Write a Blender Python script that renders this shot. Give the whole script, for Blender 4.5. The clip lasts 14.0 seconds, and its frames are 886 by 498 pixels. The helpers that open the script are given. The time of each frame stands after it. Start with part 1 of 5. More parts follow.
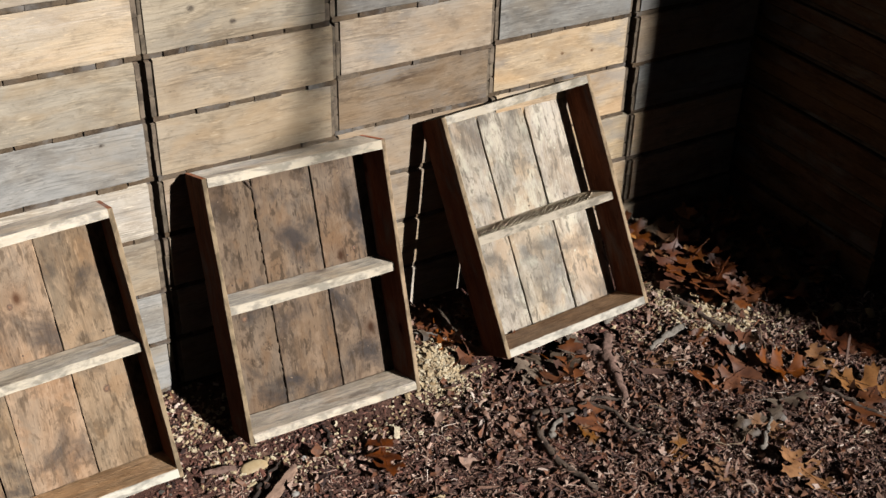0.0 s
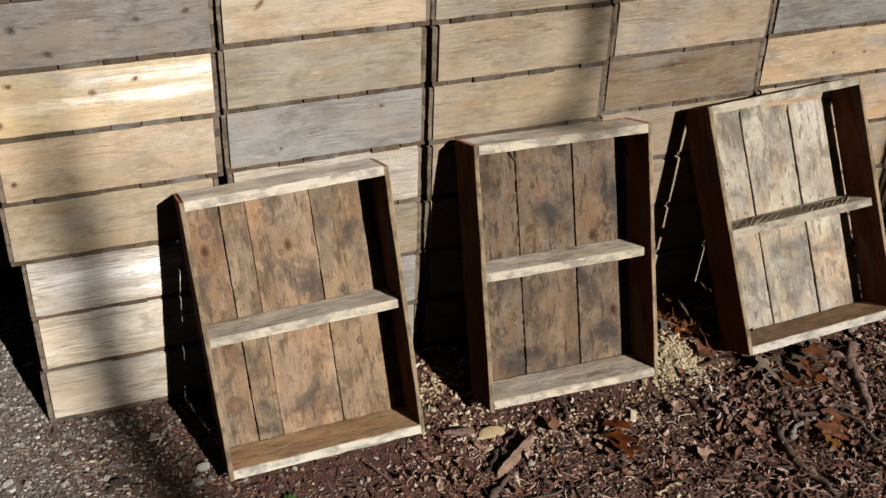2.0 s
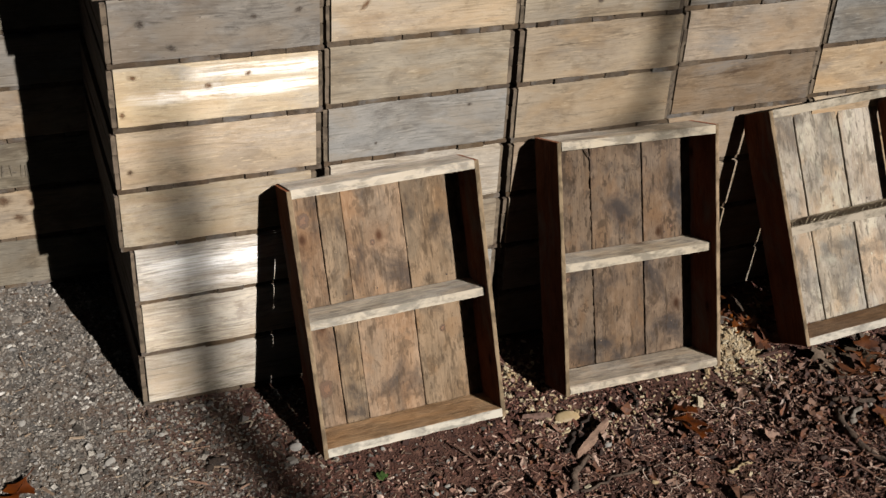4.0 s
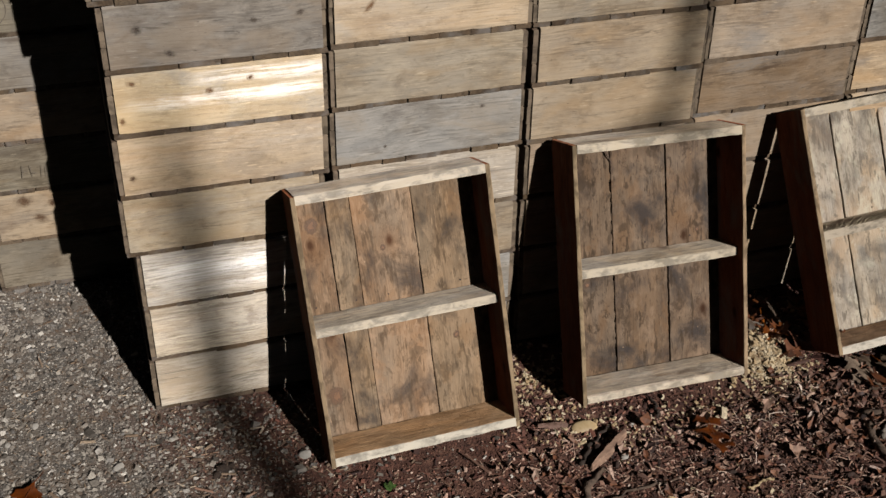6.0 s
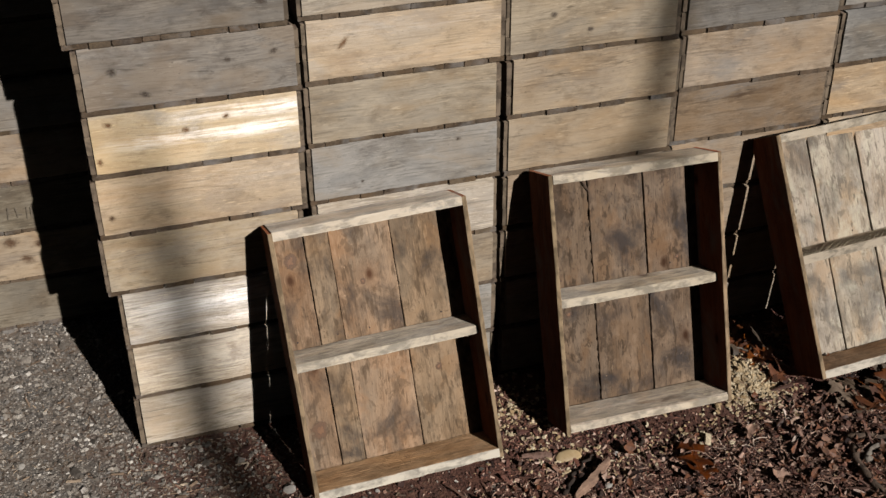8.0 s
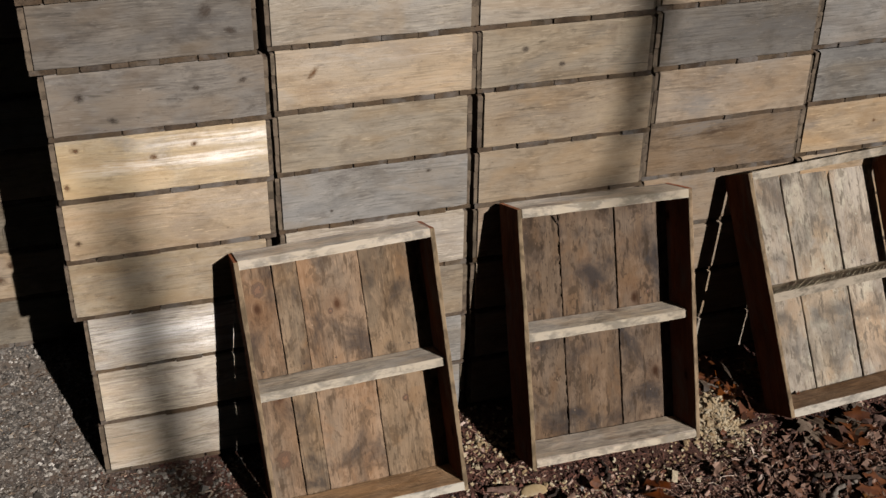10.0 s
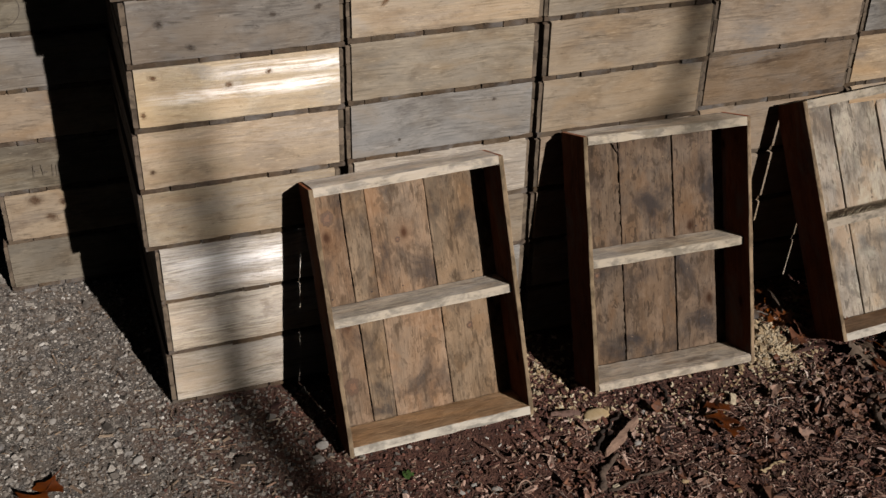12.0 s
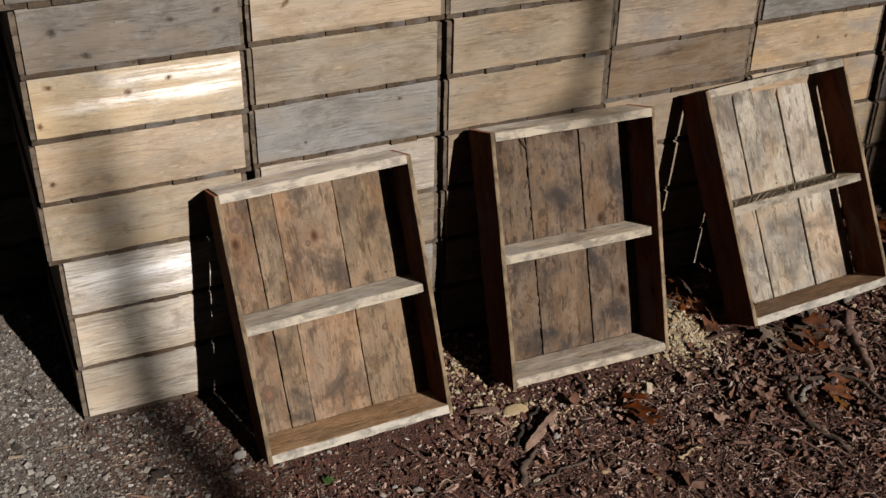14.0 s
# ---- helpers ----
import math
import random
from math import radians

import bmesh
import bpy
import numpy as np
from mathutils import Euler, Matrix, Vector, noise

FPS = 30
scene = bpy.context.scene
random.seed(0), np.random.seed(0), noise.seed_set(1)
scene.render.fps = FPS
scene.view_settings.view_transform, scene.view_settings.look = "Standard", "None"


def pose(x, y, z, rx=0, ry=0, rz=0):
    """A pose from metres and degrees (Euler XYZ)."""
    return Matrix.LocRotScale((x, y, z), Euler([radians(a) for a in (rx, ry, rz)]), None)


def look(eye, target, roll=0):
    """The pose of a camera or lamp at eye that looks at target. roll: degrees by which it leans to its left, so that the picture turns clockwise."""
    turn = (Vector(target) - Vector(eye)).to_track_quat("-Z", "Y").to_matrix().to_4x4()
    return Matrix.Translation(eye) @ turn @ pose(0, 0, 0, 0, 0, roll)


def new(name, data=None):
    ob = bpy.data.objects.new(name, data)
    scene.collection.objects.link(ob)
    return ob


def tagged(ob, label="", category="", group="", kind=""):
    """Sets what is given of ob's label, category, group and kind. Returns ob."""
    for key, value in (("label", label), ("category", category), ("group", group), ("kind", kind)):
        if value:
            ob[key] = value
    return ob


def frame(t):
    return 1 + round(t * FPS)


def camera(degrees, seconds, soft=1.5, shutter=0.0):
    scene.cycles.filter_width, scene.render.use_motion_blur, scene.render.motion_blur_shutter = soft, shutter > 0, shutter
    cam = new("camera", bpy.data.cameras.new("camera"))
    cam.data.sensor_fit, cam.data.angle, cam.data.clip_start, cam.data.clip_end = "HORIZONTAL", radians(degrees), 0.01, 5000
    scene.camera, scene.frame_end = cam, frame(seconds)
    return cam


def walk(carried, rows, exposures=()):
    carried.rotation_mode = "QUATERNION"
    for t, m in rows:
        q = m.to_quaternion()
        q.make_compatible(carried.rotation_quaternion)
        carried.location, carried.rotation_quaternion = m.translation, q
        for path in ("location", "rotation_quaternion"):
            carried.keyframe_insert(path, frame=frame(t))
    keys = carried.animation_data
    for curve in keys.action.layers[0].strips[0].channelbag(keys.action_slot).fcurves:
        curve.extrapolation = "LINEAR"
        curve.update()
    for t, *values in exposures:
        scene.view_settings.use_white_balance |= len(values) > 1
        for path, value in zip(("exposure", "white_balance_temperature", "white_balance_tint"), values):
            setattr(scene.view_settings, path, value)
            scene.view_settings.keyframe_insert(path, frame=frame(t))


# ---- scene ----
cam = camera(41.0, 14.0)
PATH = [
    (0, (0.3, -2.183, 1.824), (1.148, -0.736, 0.734), 1.6),
    (0.5, (0.27, -2.156, 1.811), (1.067, -0.691, 0.707), 0.4),
    (1, (0.22, -2.154, 1.789), (0.962, -0.652, 0.696), 0.3),
    (1.5, (0.151, -2.141, 1.782), (0.785, -0.617, 0.651), 1.6),
    (2, (0.101, -2.143, 1.798), (0.695, -0.584, 0.695), 2.0),
    (2.5, (0.056, -2.196, 1.82), (0.624, -0.633, 0.709), 1.9),
    (3, (-0.039, -2.27, 1.796), (0.505, -0.679, 0.712), 2.5),
    (3.5, (-0.131, -2.261, 1.812), (0.506, -0.691, 0.749), 3.3),
    (3.7, (-0.198, -2.242, 1.774), (0.455, -0.666, 0.73), 3.2),
    (6, (-0.022, -2.183, 1.802), (0.495, -0.585, 0.716), 1.0),
    (6.5, (-0.004, -2.196, 1.808), (0.492, -0.575, 0.748), 0.4),
    (7, (0.001, -2.212, 1.811), (0.505, -0.585, 0.762), -0.1),
    (7.5, (0.002, -2.214, 1.813), (0.51, -0.589, 0.762), -0.4),
    (8, (0.036, -2.215, 1.813), (0.547, -0.586, 0.772), -0.5),
    (8.5, (0.097, -2.198, 1.824), (0.612, -0.58, 0.769), 0.9),
    (8.7, (0.12, -2.199, 1.834), (0.635, -0.584, 0.774), 1.0),
    (10.8, (0.046, -2.232, 1.824), (0.567, -0.569, 0.842), 0.5),
    (11, (0.01, -2.217, 1.826), (0.508, -0.554, 0.832), 0.7),
    (11.5, (-0.067, -2.204, 1.816), (0.454, -0.557, 0.807), 1.2),
    (12, (-0.12, -2.214, 1.782), (0.439, -0.617, 0.715), 1.1),
    (12.5, (-0.141, -2.233, 1.766), (0.449, -0.656, 0.688), 1.4),
    (13, (-0.141, -2.244, 1.763), (0.468, -0.669, 0.692), 1.3),
    (13.5, (-0.133, -2.235, 1.763), (0.487, -0.655, 0.705), 0.8),
    (14, (-0.094, -2.216, 1.77), (0.587, -0.663, 0.71), 1.1),
]
EXPOSURE = [(0.0, 1.28, 6250, 9.5), (1.2, 1.13, 6400, 10), (2.0, 1.05, 6450, 10), (3.7, 0.94, 6480, 10.5), (6.0, 0.79, 6550, 11.5), (8.7, 0.73, 6550, 12), (10.8, 0.50, 6560, 14), (12.5, 0.49, 6560, 14), (14.0, 0.70, 6520, 13)]
walk(cam, [(t, look(eye, target, roll)) for t, eye, target, roll in PATH], EXPOSURE)

# ---- light ----
AZ, EL = radians(15.5), radians(28.5)          # sun: from the wall's normal towards +x, and above the horizon
TO_SUN = Vector((math.cos(EL) * math.sin(AZ), -math.cos(EL) * math.cos(AZ), math.sin(EL)))
world = bpy.data.worlds.new("sky")
scene.world = world
world.use_nodes = True
wn = world.node_tree
wn.nodes.clear()
sky = wn.nodes.new("ShaderNodeTexSky")
sky.sky_type, sky.sun_disc = "NISHITA", False
sky.sun_elevation, sky.sun_rotation = EL, math.pi - AZ
bg = wn.nodes.new("ShaderNodeBackground")
bg.inputs["Strength"].default_value = 0.0015
wout = wn.nodes.new("ShaderNodeOutputWorld")
wn.links.new(sky.outputs[0], bg.inputs["Color"])
wn.links.new(bg.outputs[0], wout.inputs["Surface"])
sun = new("sun", bpy.data.lights.new("sun", "SUN"))
sun.data.energy, sun.data.angle, sun.data.color = 5.0, radians(0.53), (1.0, 0.965, 0.915)
sun.matrix_world = look(TO_SUN * 40, (0, 0, 0))


# ---- node helper ----
TONE = 0.46          # dry weathered surfaces as a whole


class Nodes:
    def __init__(self, name):
        self.mat = bpy.data.materials.new(name)
        self.mat.use_nodes = True
        self.t = self.mat.node_tree
        self.t.nodes.clear()
        self.out = self.t.nodes.new("ShaderNodeOutputMaterial")
        self.b = self.t.nodes.new("ShaderNodeBsdfPrincipled")
        self.t.links.new(self.b.outputs[0], self.out.inputs["Surface"])

    def put(self, socket, value):
        if isinstance(value, bpy.types.NodeSocket):
            self.t.links.new(value, socket)
        else:
            socket.default_value = value

    def node(self, kind, ins=None):
        n = self.t.nodes.new(kind)
        for k, v in (ins or {}).items():
            self.put(n.inputs[k], v)
        return n

    def math(self, op, a, b=0.5, clamp=False):
        n = self.t.nodes.new("ShaderNodeMath")
        n.operation, n.use_clamp = op, clamp
        self.put(n.inputs[0], a)
        self.put(n.inputs[1], b)
        return n.outputs[0]

    def vmath(self, op, a, b):
        n = self.t.nodes.new("ShaderNodeVectorMath")
        n.operation = op
        self.put(n.inputs[0], a)
        self.put(n.inputs[1], b)
        return n.outputs[0]

    def noise(self, vec, scale, detail=4.0, rough=0.55, distort=0.0):
        n = self.node("ShaderNodeTexNoise", {"Vector": vec, "Scale": scale, "Detail": detail, "Roughness": rough, "Distortion": distort})
        return n.outputs["Fac"]

    def ramp(self, fac, stops):
        n = self.t.nodes.new("ShaderNodeValToRGB")
        e = n.color_ramp.elements
        while len(e) < len(stops):
            e.new(0.5)
        for el, (p, c) in zip(e, stops):
            el.position = p
            el.color = (*[TONE * v for v in c], 1.0) if isinstance(c, tuple) else (c, c, c, 1.0)
        self.put(n.inputs[0], fac)
        return n.outputs[0]

    def mix(self, fac, a, b, blend="MIX"):
        n = self.t.nodes.new("ShaderNodeMix")
        n.data_type, n.blend_type = "RGBA", blend
        self.put(n.inputs[0], fac)
        for s, v in ((n.inputs[6], a), (n.inputs[7], b)):
            self.put(s, (*[TONE * c for c in v], 1.0) if isinstance(v, tuple) else v)
        return n.outputs[2]

    def bump(self, height, strength, distance):
        n = self.node("ShaderNodeBump", {"Height": height, "Strength": strength, "Distance": distance})
        self.t.links.new(n.outputs[0], self.b.inputs["Normal"])

    def done(self, color, rough, spec=0.5):
        self.put(self.b.inputs["Base Color"], color)
        self.put(self.b.inputs["Roughness"], rough)
        self.put(self.b.inputs["Specular IOR Level"], spec)
        self.put(self.b.inputs["Diffuse Roughness"], 0.9)
        return self.mat


def wood(name, light, dark, grey=(0.33, 0.32, 0.31), weather=0.3, stain=0.4, knots=1.0, rough=0.72, ridge=0.3, blotch=0.0, spec=0.12, sat=1.0, ior=1.5, sheen=0.0, grain=1.0, smudge=0.0, edge=None, edge_axis=2, edge_deep=0.003, bands=(), saw=0.0):
    """Sawn board, grain along the piece's own x axis."""
    n = Nodes(name)
    rnd = n.node("ShaderNodeObjectInfo").outputs["Random"]
    loc = n.node("ShaderNodeTexCoord").outputs["Object"]
    shift = n.node("ShaderNodeCombineXYZ", {"X": n.math("MULTIPLY", rnd, 41.0), "Y": n.math("MULTIPLY", rnd, 17.3), "Z": n.math("MULTIPLY", rnd, 29.7)}).outputs[0]
    p = n.vmath("ADD", loc, shift)
    # knots: sparse cells, stretched a little along the grain
    sep = n.node("ShaderNodeSeparateXYZ", {"Vector": p}).outputs
    kp = n.node("ShaderNodeCombineXYZ", {"X": n.math("MULTIPLY", sep[0], 0.62), "Y": n.math("ADD", sep[1], sep[2]), "Z": 0.0}).outputs[0]
    vor = n.node("ShaderNodeTexVoronoi", {"Scale": 9.0, "Randomness": 1.0})
    vor.voronoi_dimensions = "2D"
    n.put(vor.inputs["Vector"], kp)
    pick = n.math("GREATER_THAN", n.node("ShaderNodeSeparateColor", {"Color": vor.outputs["Color"]}).outputs[0], 1.0 - 0.15 * min(knots, 2.0))
    kd = n.math("MULTIPLY", n.math("SUBTRACT", 1.0, n.node("ShaderNodeMapRange", {"Value": vor.outputs["Distance"], "From Min": 0.03, "From Max": 0.10}).outputs[0]), pick, True)
    khalo = n.math("MULTIPLY", n.math("SUBTRACT", 1.0, n.node("ShaderNodeMapRange", {"Value": vor.outputs["Distance"], "From Min": 0.03, "From Max": 0.28}).outputs[0]), pick, True)
    # grain bends round the knots and wanders a little
    bend = n.node("ShaderNodeCombineXYZ", {"X": 0.0, "Y": n.math("MULTIPLY", khalo, 0.03), "Z": n.math("MULTIPLY", khalo, 0.03)}).outputs[0]
    wander = n.math("MULTIPLY", n.noise(n.vmath("MULTIPLY", p, (3.0, 2.0, 2.0)), 1.0, 1.0), 0.04)
    drift = n.node("ShaderNodeCombineXYZ", {"X": 0.0, "Y": wander, "Z": wander}).outputs[0]
    g = n.vmath("ADD", n.vmath("ADD", p, bend), drift)
    rings = n.noise(n.vmath("MULTIPLY", g, (1.6, 30.0, 30.0)), 1.0, 3.0, 0.5, 0.3)
    fine = n.noise(n.vmath("MULTIPLY", g, (14.0, 330.0, 330.0)), 1.0, 3.0, 0.65, 0.2)
    broad = n.noise(n.vmath("MULTIPLY", p, (3.5, 7.0, 7.0)), 1.0, 4.0, 0.6, 0.4)
    cloud = n.noise(n.vmath("MULTIPLY", n.vmath("ADD", p, (5.3, 1.1, 7.9)), (7.0, 13.0, 13.0)), 1.0, 5.0, 0.6, 0.2)
    patch = n.noise(n.vmath("MULTIPLY", p, (16.0, 30.0, 30.0)), 1.0, 7.0, 0.7, 0.3)
    speck = n.noise(n.vmath("MULTIPLY", p, (60.0, 150.0, 150.0)), 1.0, 4.0, 0.7)
    col = n.mix(n.ramp(rings, [(0.36, 0.45), (0.62, 1.0)]), dark, light)
    col = n.mix(n.math("MULTIPLY", n.ramp(broad, [(0.40, 0.0), (0.62, 1.0)]), weather), col, grey)
    # soft clouds of brown and of bleached wood
    col = n.mix(n.ramp(cloud, [(0.36, 0.6), (0.50, 0.0)]), col, tuple(c * f for c, f in zip(dark, (0.80, 0.74, 0.68))))
    col = n.mix(n.ramp(cloud, [(0.52, 0.0), (0.68, 0.6)]), col, tuple(min(0.8, c * f) for c, f in zip(light, (1.16, 1.2, 1.26))))
    col = n.mix(n.ramp(patch, [(0.36, 0.6), (0.47, 0.0)]), col, tuple(c * 0.66 for c in dark))
    # fine grain shows in places only
    some = n.ramp(n.noise(n.vmath("MULTIPLY", p, (4.0, 18.0, 18.0)), 1.0, 3.0), [(0.42, 0.22 * grain), (0.62, 0.55 * grain)])
    col = n.mix(n.math("MULTIPLY", n.ramp(fine, [(0.36, 1.0), (0.48, 0.0)]), some), col, tuple(c * 0.52 for c in dark))
    col = n.mix(n.math("MULTIPLY", n.ramp(fine, [(0.54, 0.0), (0.66, 1.0)]), some), col, tuple(min(0.8, c * 1.3) for c in light))
    col = n.mix(n.ramp(speck, [(0.60, 0.0), (0.67, 0.75 if blotch else 0.35)]), col, tuple(c * 0.42 for c in dark))
    # stains and short dark smears with a shape of their own
    st = n.noise(n.vmath("MULTIPLY", p, (5.0, 12.0, 12.0)), 1.0, 6.0, 0.66, 0.6)
    col = n.mix(n.math("MULTIPLY", n.ramp(st, [(0.55, 0.0), (0.66, 1.0)]), stain), col, tuple(c * f for c, f in zip(dark, (0.5, 0.44, 0.42))))
    smear = n.noise(n.vmath("MULTIPLY", g, (13.0, 95.0, 95.0)), 1.0, 4.0, 0.6)
    col = n.mix(n.ramp(smear, [(0.64, 0.0), (0.72, 0.65)]), col, tuple(c * 0.36 for c in dark))
    # hue drifts from ochre to ash along a board
    hue = n.noise(n.vmath("MULTIPLY", n.vmath("ADD", p, (4.4, 8.2, 2.9)), (4.5, 11.0, 11.0)), 1.0, 5.0, 0.6, 0.5)
    col = n.mix(n.ramp(hue, [(0.52, 0.0), (0.64, 0.45)]), col, tuple(c * f for c, f in zip(light, (1.04, 0.90, 0.74))))
    col = n.mix(n.ramp(hue, [(0.34, 0.5), (0.47, 0.0)]), col, tuple(0.82 * c for c in grey))
    # sparse long grain lines, and pits
    line = n.noise(n.vmath("MULTIPLY", n.vmath("ADD", g, (1.3, 5.1, 2.2)), (2.6, 150.0, 150.0)), 1.0, 2.0, 0.5)
    col = n.mix(n.math("MULTIPLY", n.ramp(line, [(0.62, 0.0), (0.70, 0.65)]), min(1.0, 0.6 * grain)), col, tuple(c * 0.42 for c in dark))
    check = n.noise(n.vmath("MULTIPLY", n.vmath("ADD", g, (8.3, 2.7, 6.6)), (1.7, 240.0, 240.0)), 1.0, 2.0, 0.5)
    col = n.mix(n.ramp(check, [(0.70, 0.0), (0.73, 0.4)]), col, tuple(c * 0.25 for c in dark))
    fleck = n.noise(n.vmath("MULTIPLY", n.vmath("ADD", p, (7.7, 1.9, 3.1)), (28.0, 210.0, 210.0)), 1.0, 3.0, 0.6)
    col = n.mix(n.ramp(fleck, [(0.62, 0.0), (0.69, 0.6)]), col, tuple(min(0.85, c * 1.35) for c in light))
    pit = n.noise(n.vmath("MULTIPLY", p, (90.0, 170.0, 170.0)), 1.0, 2.0, 0.5)
    col = n.mix(n.ramp(pit, [(0.72, 0.0), (0.76, 0.5)]), col, tuple(c * 0.3 for c in dark))
    if blotch:
        bl = n.noise(n.vmath("MULTIPLY", p, (8.0, 10.0, 10.0)), 1.0, 6.0, 0.62, 0.5)
        mid = n.noise(n.vmath("MULTIPLY", n.vmath("ADD", p, (3.7, 9.2, 5.5)), (22.0, 30.0, 30.0)), 1.0, 5.0, 0.66, 0.4)
        small = n.noise(n.vmath("MULTIPLY", p, (19.0, 75.0, 75.0)), 1.0, 4.0, 0.6, 0.2)
        rust = n.noise(n.vmath("MULTIPLY", n.vmath("ADD", p, (9.1, 3.3, 1.7)), (7.0, 9.0, 9.0)), 1.0, 5.0, 0.6, 0.6)
        pale = n.noise(n.vmath("MULTIPLY", n.vmath("ADD", p, (2.1, 6.3, 4.7)), (15.0, 22.0, 22.0)), 1.0, 7.0, 0.7, 0.4)
        chip = n.noise(n.vmath("MULTIPLY", n.vmath("ADD", p, (6.1, 2.3, 9.7)), (75.0, 110.0, 110.0)), 1.0, 2.0, 0.5)
        col = n.mix(n.math("MULTIPLY", n.ramp(rust, [(0.53, 0.0), (0.61, 1.0)]), blotch * 0.38), col, tuple(c * f for c, f in zip(light, (0.98, 0.76, 0.55))))
        col = n.mix(n.math("MULTIPLY", n.ramp(pale, [(0.53, 0.0), (0.64, 1.0)]), blotch * 0.6), col, tuple(min(0.8, c * f) for c, f in zip(light, (1.34, 1.34, 1.36))))
        col = n.mix(n.math("MULTIPLY", n.ramp(bl, [(0.50, 0.0), (0.66, 1.0)]), smudge * 0.85), col, (0.045, 0.040, 0.040))
        col = n.mix(n.math("MULTIPLY", n.ramp(mid, [(0.56, 0.0), (0.615, 1.0)]), blotch * 0.6), col, tuple(c * 0.45 for c in dark))
        col = n.mix(n.math("MULTIPLY", n.ramp(small, [(0.58, 0.0), (0.635, 1.0)]), blotch * 0.75), col, tuple(c * 0.4 for c in dark))
        col = n.mix(n.ramp(chip, [(0.735, 0.0), (0.76, 0.7)]), col, tuple(min(0.85, c * 1.6) for c in light))
    col = n.mix(n.math("MULTIPLY", khalo, 0.4), col, tuple(c * f for c, f in zip(dark, (0.85, 0.6, 0.42))))
    col = n.mix(n.math("MULTIPLY", kd, 0.9), col, tuple(c * f for c, f in zip(dark, (0.32, 0.2, 0.14))))
    if edge:
        # the narrow front edge is paler: partly wear, partly sunlight put into the colour
        front = n.node("ShaderNodeMapRange", {"Value": n.node("ShaderNodeSeparateXYZ", {"Vector": loc}).outputs[edge_axis], "From Min": edge_deep * 0.6, "From Max": edge_deep, "To Min": 1.0, "To Max": 0.0}).outputs[0]
        worn = n.mix(n.ramp(patch, [(0.42, 0.0), (0.55, 1.0)]), tuple(c * 0.5 for c in edge), edge)
        col = n.mix(front, col, worn)
    val = n.node("ShaderNodeHueSaturation", {"Hue": n.math("ADD", 0.4975, n.math("MULTIPLY", rnd, 0.007)), "Saturation": sat,
                                             "Value": n.math("ADD", 0.86, n.math("MULTIPLY", n.math("FRACT", n.math("MULTIPLY", rnd, 7.31)), 0.3)), "Color": col}).outputs[0]
    height = n.math("ADD", n.math("ADD", n.math("MULTIPLY", fine, 0.25), n.math("MULTIPLY", rings, 0.4)), n.math("MULTIPLY", patch, 0.5))
    height = n.math("SUBTRACT", height, n.math("MULTIPLY", kd, 0.25))
    roughness = n.math("ADD", rough - 0.12, n.math("MULTIPLY", fine, 0.24))
    if sheen:
        # gloss in bands, rippled like fine fibres; listed bands place the highlight by hand
        band = n.ramp(n.noise(n.vmath("MULTIPLY", p, (0.6, 17.0, 17.0)), 1.0, 2.0, 0.4, 0.2), [(0.40, 0.03), (0.64, 1.0)])
        if bands:
            at = n.node("ShaderNodeSeparateXYZ", {"Vector": loc}).outputs
            sway = n.math("MULTIPLY", n.math("SUBTRACT", n.noise(n.vmath("MULTIPLY", p, (7.0, 14.0, 14.0)), 1.0, 3.0, 0.5), 0.5), 0.02)
            band = 0.05
            for z, half, x0, x1, amount in bands:
                far = n.math("ABSOLUTE", n.math("SUBTRACT", n.math("ADD", at[2], sway), z))
                up = n.node("ShaderNodeMapRange", {"Value": far, "From Min": half * 0.3, "From Max": half, "To Min": amount, "To Max": 0.0}).outputs[0]
                a = n.node("ShaderNodeMapRange", {"Value": at[0], "From Min": x0, "From Max": x0 + 0.09}).outputs[0]
                b = n.node("ShaderNodeMapRange", {"Value": at[0], "From Min": x1 - 0.09, "From Max": x1, "To Min": 1.0, "To Max": 0.0}).outputs[0]
                band = n.math("MAXIMUM", n.math("MULTIPLY", up, n.math("MULTIPLY", a, b)), band)
        ripple = n.ramp(n.noise(n.vmath("MULTIPLY", g, (8.0, 190.0, 190.0)), 1.0, 4.0, 0.65), [(0.40, 0.08), (0.57, 1.0)])
        gloss = n.math("MULTIPLY", n.math("MULTIPLY", band, ripple), sheen)
        # planed grain scatters light across the fibres, hardly along them
        across = n.vmath("CROSS_PRODUCT", n.node("ShaderNodeNewGeometry").outputs["Normal"], (1.0, 0.0, 0.0))
        n.put(n.b.inputs["Tangent"], across)
        n.put(n.b.inputs["Anisotropic"], 0.95)
        roughness = 0.5
        spec = n.math("ADD", 0.5 * spec, gloss, True)
    if saw:
        # coarse saw marks across the board
        way = n.node("ShaderNodeSeparateXYZ", {"Vector": p}).outputs
        phase = n.math("ADD", n.math("MULTIPLY", n.math("ADD", way[0], n.math("MULTIPLY", way[1], 0.7)), 640.0), n.math("MULTIPLY", n.noise(p, 40.0, 3.0), 9.0))
        tooth = n.math("MULTIPLY", n.math("ADD", n.math("SINE", phase), 1.0), n.ramp(n.noise(p, 28.0, 3.0), [(0.40, 0.0), (0.60, 0.5)]))
        inner = n.node("ShaderNodeMapRange", {"Value": n.node("ShaderNodeSeparateXYZ", {"Vector": loc}).outputs[1], "From Min": 0.003, "From Max": 0.005}).outputs[0]
        tooth = n.math("MULTIPLY", tooth, inner)
        height = n.math("ADD", height, n.math("MULTIPLY", tooth, saw))
        # shade between the teeth is also put into the colour
        val = n.mix(n.math("MULTIPLY", n.math("MULTIPLY", n.math("SUBTRACT", 0.55, tooth, True), inner), min(0.8, saw)), val, tuple(c * 0.5 for c in dark))
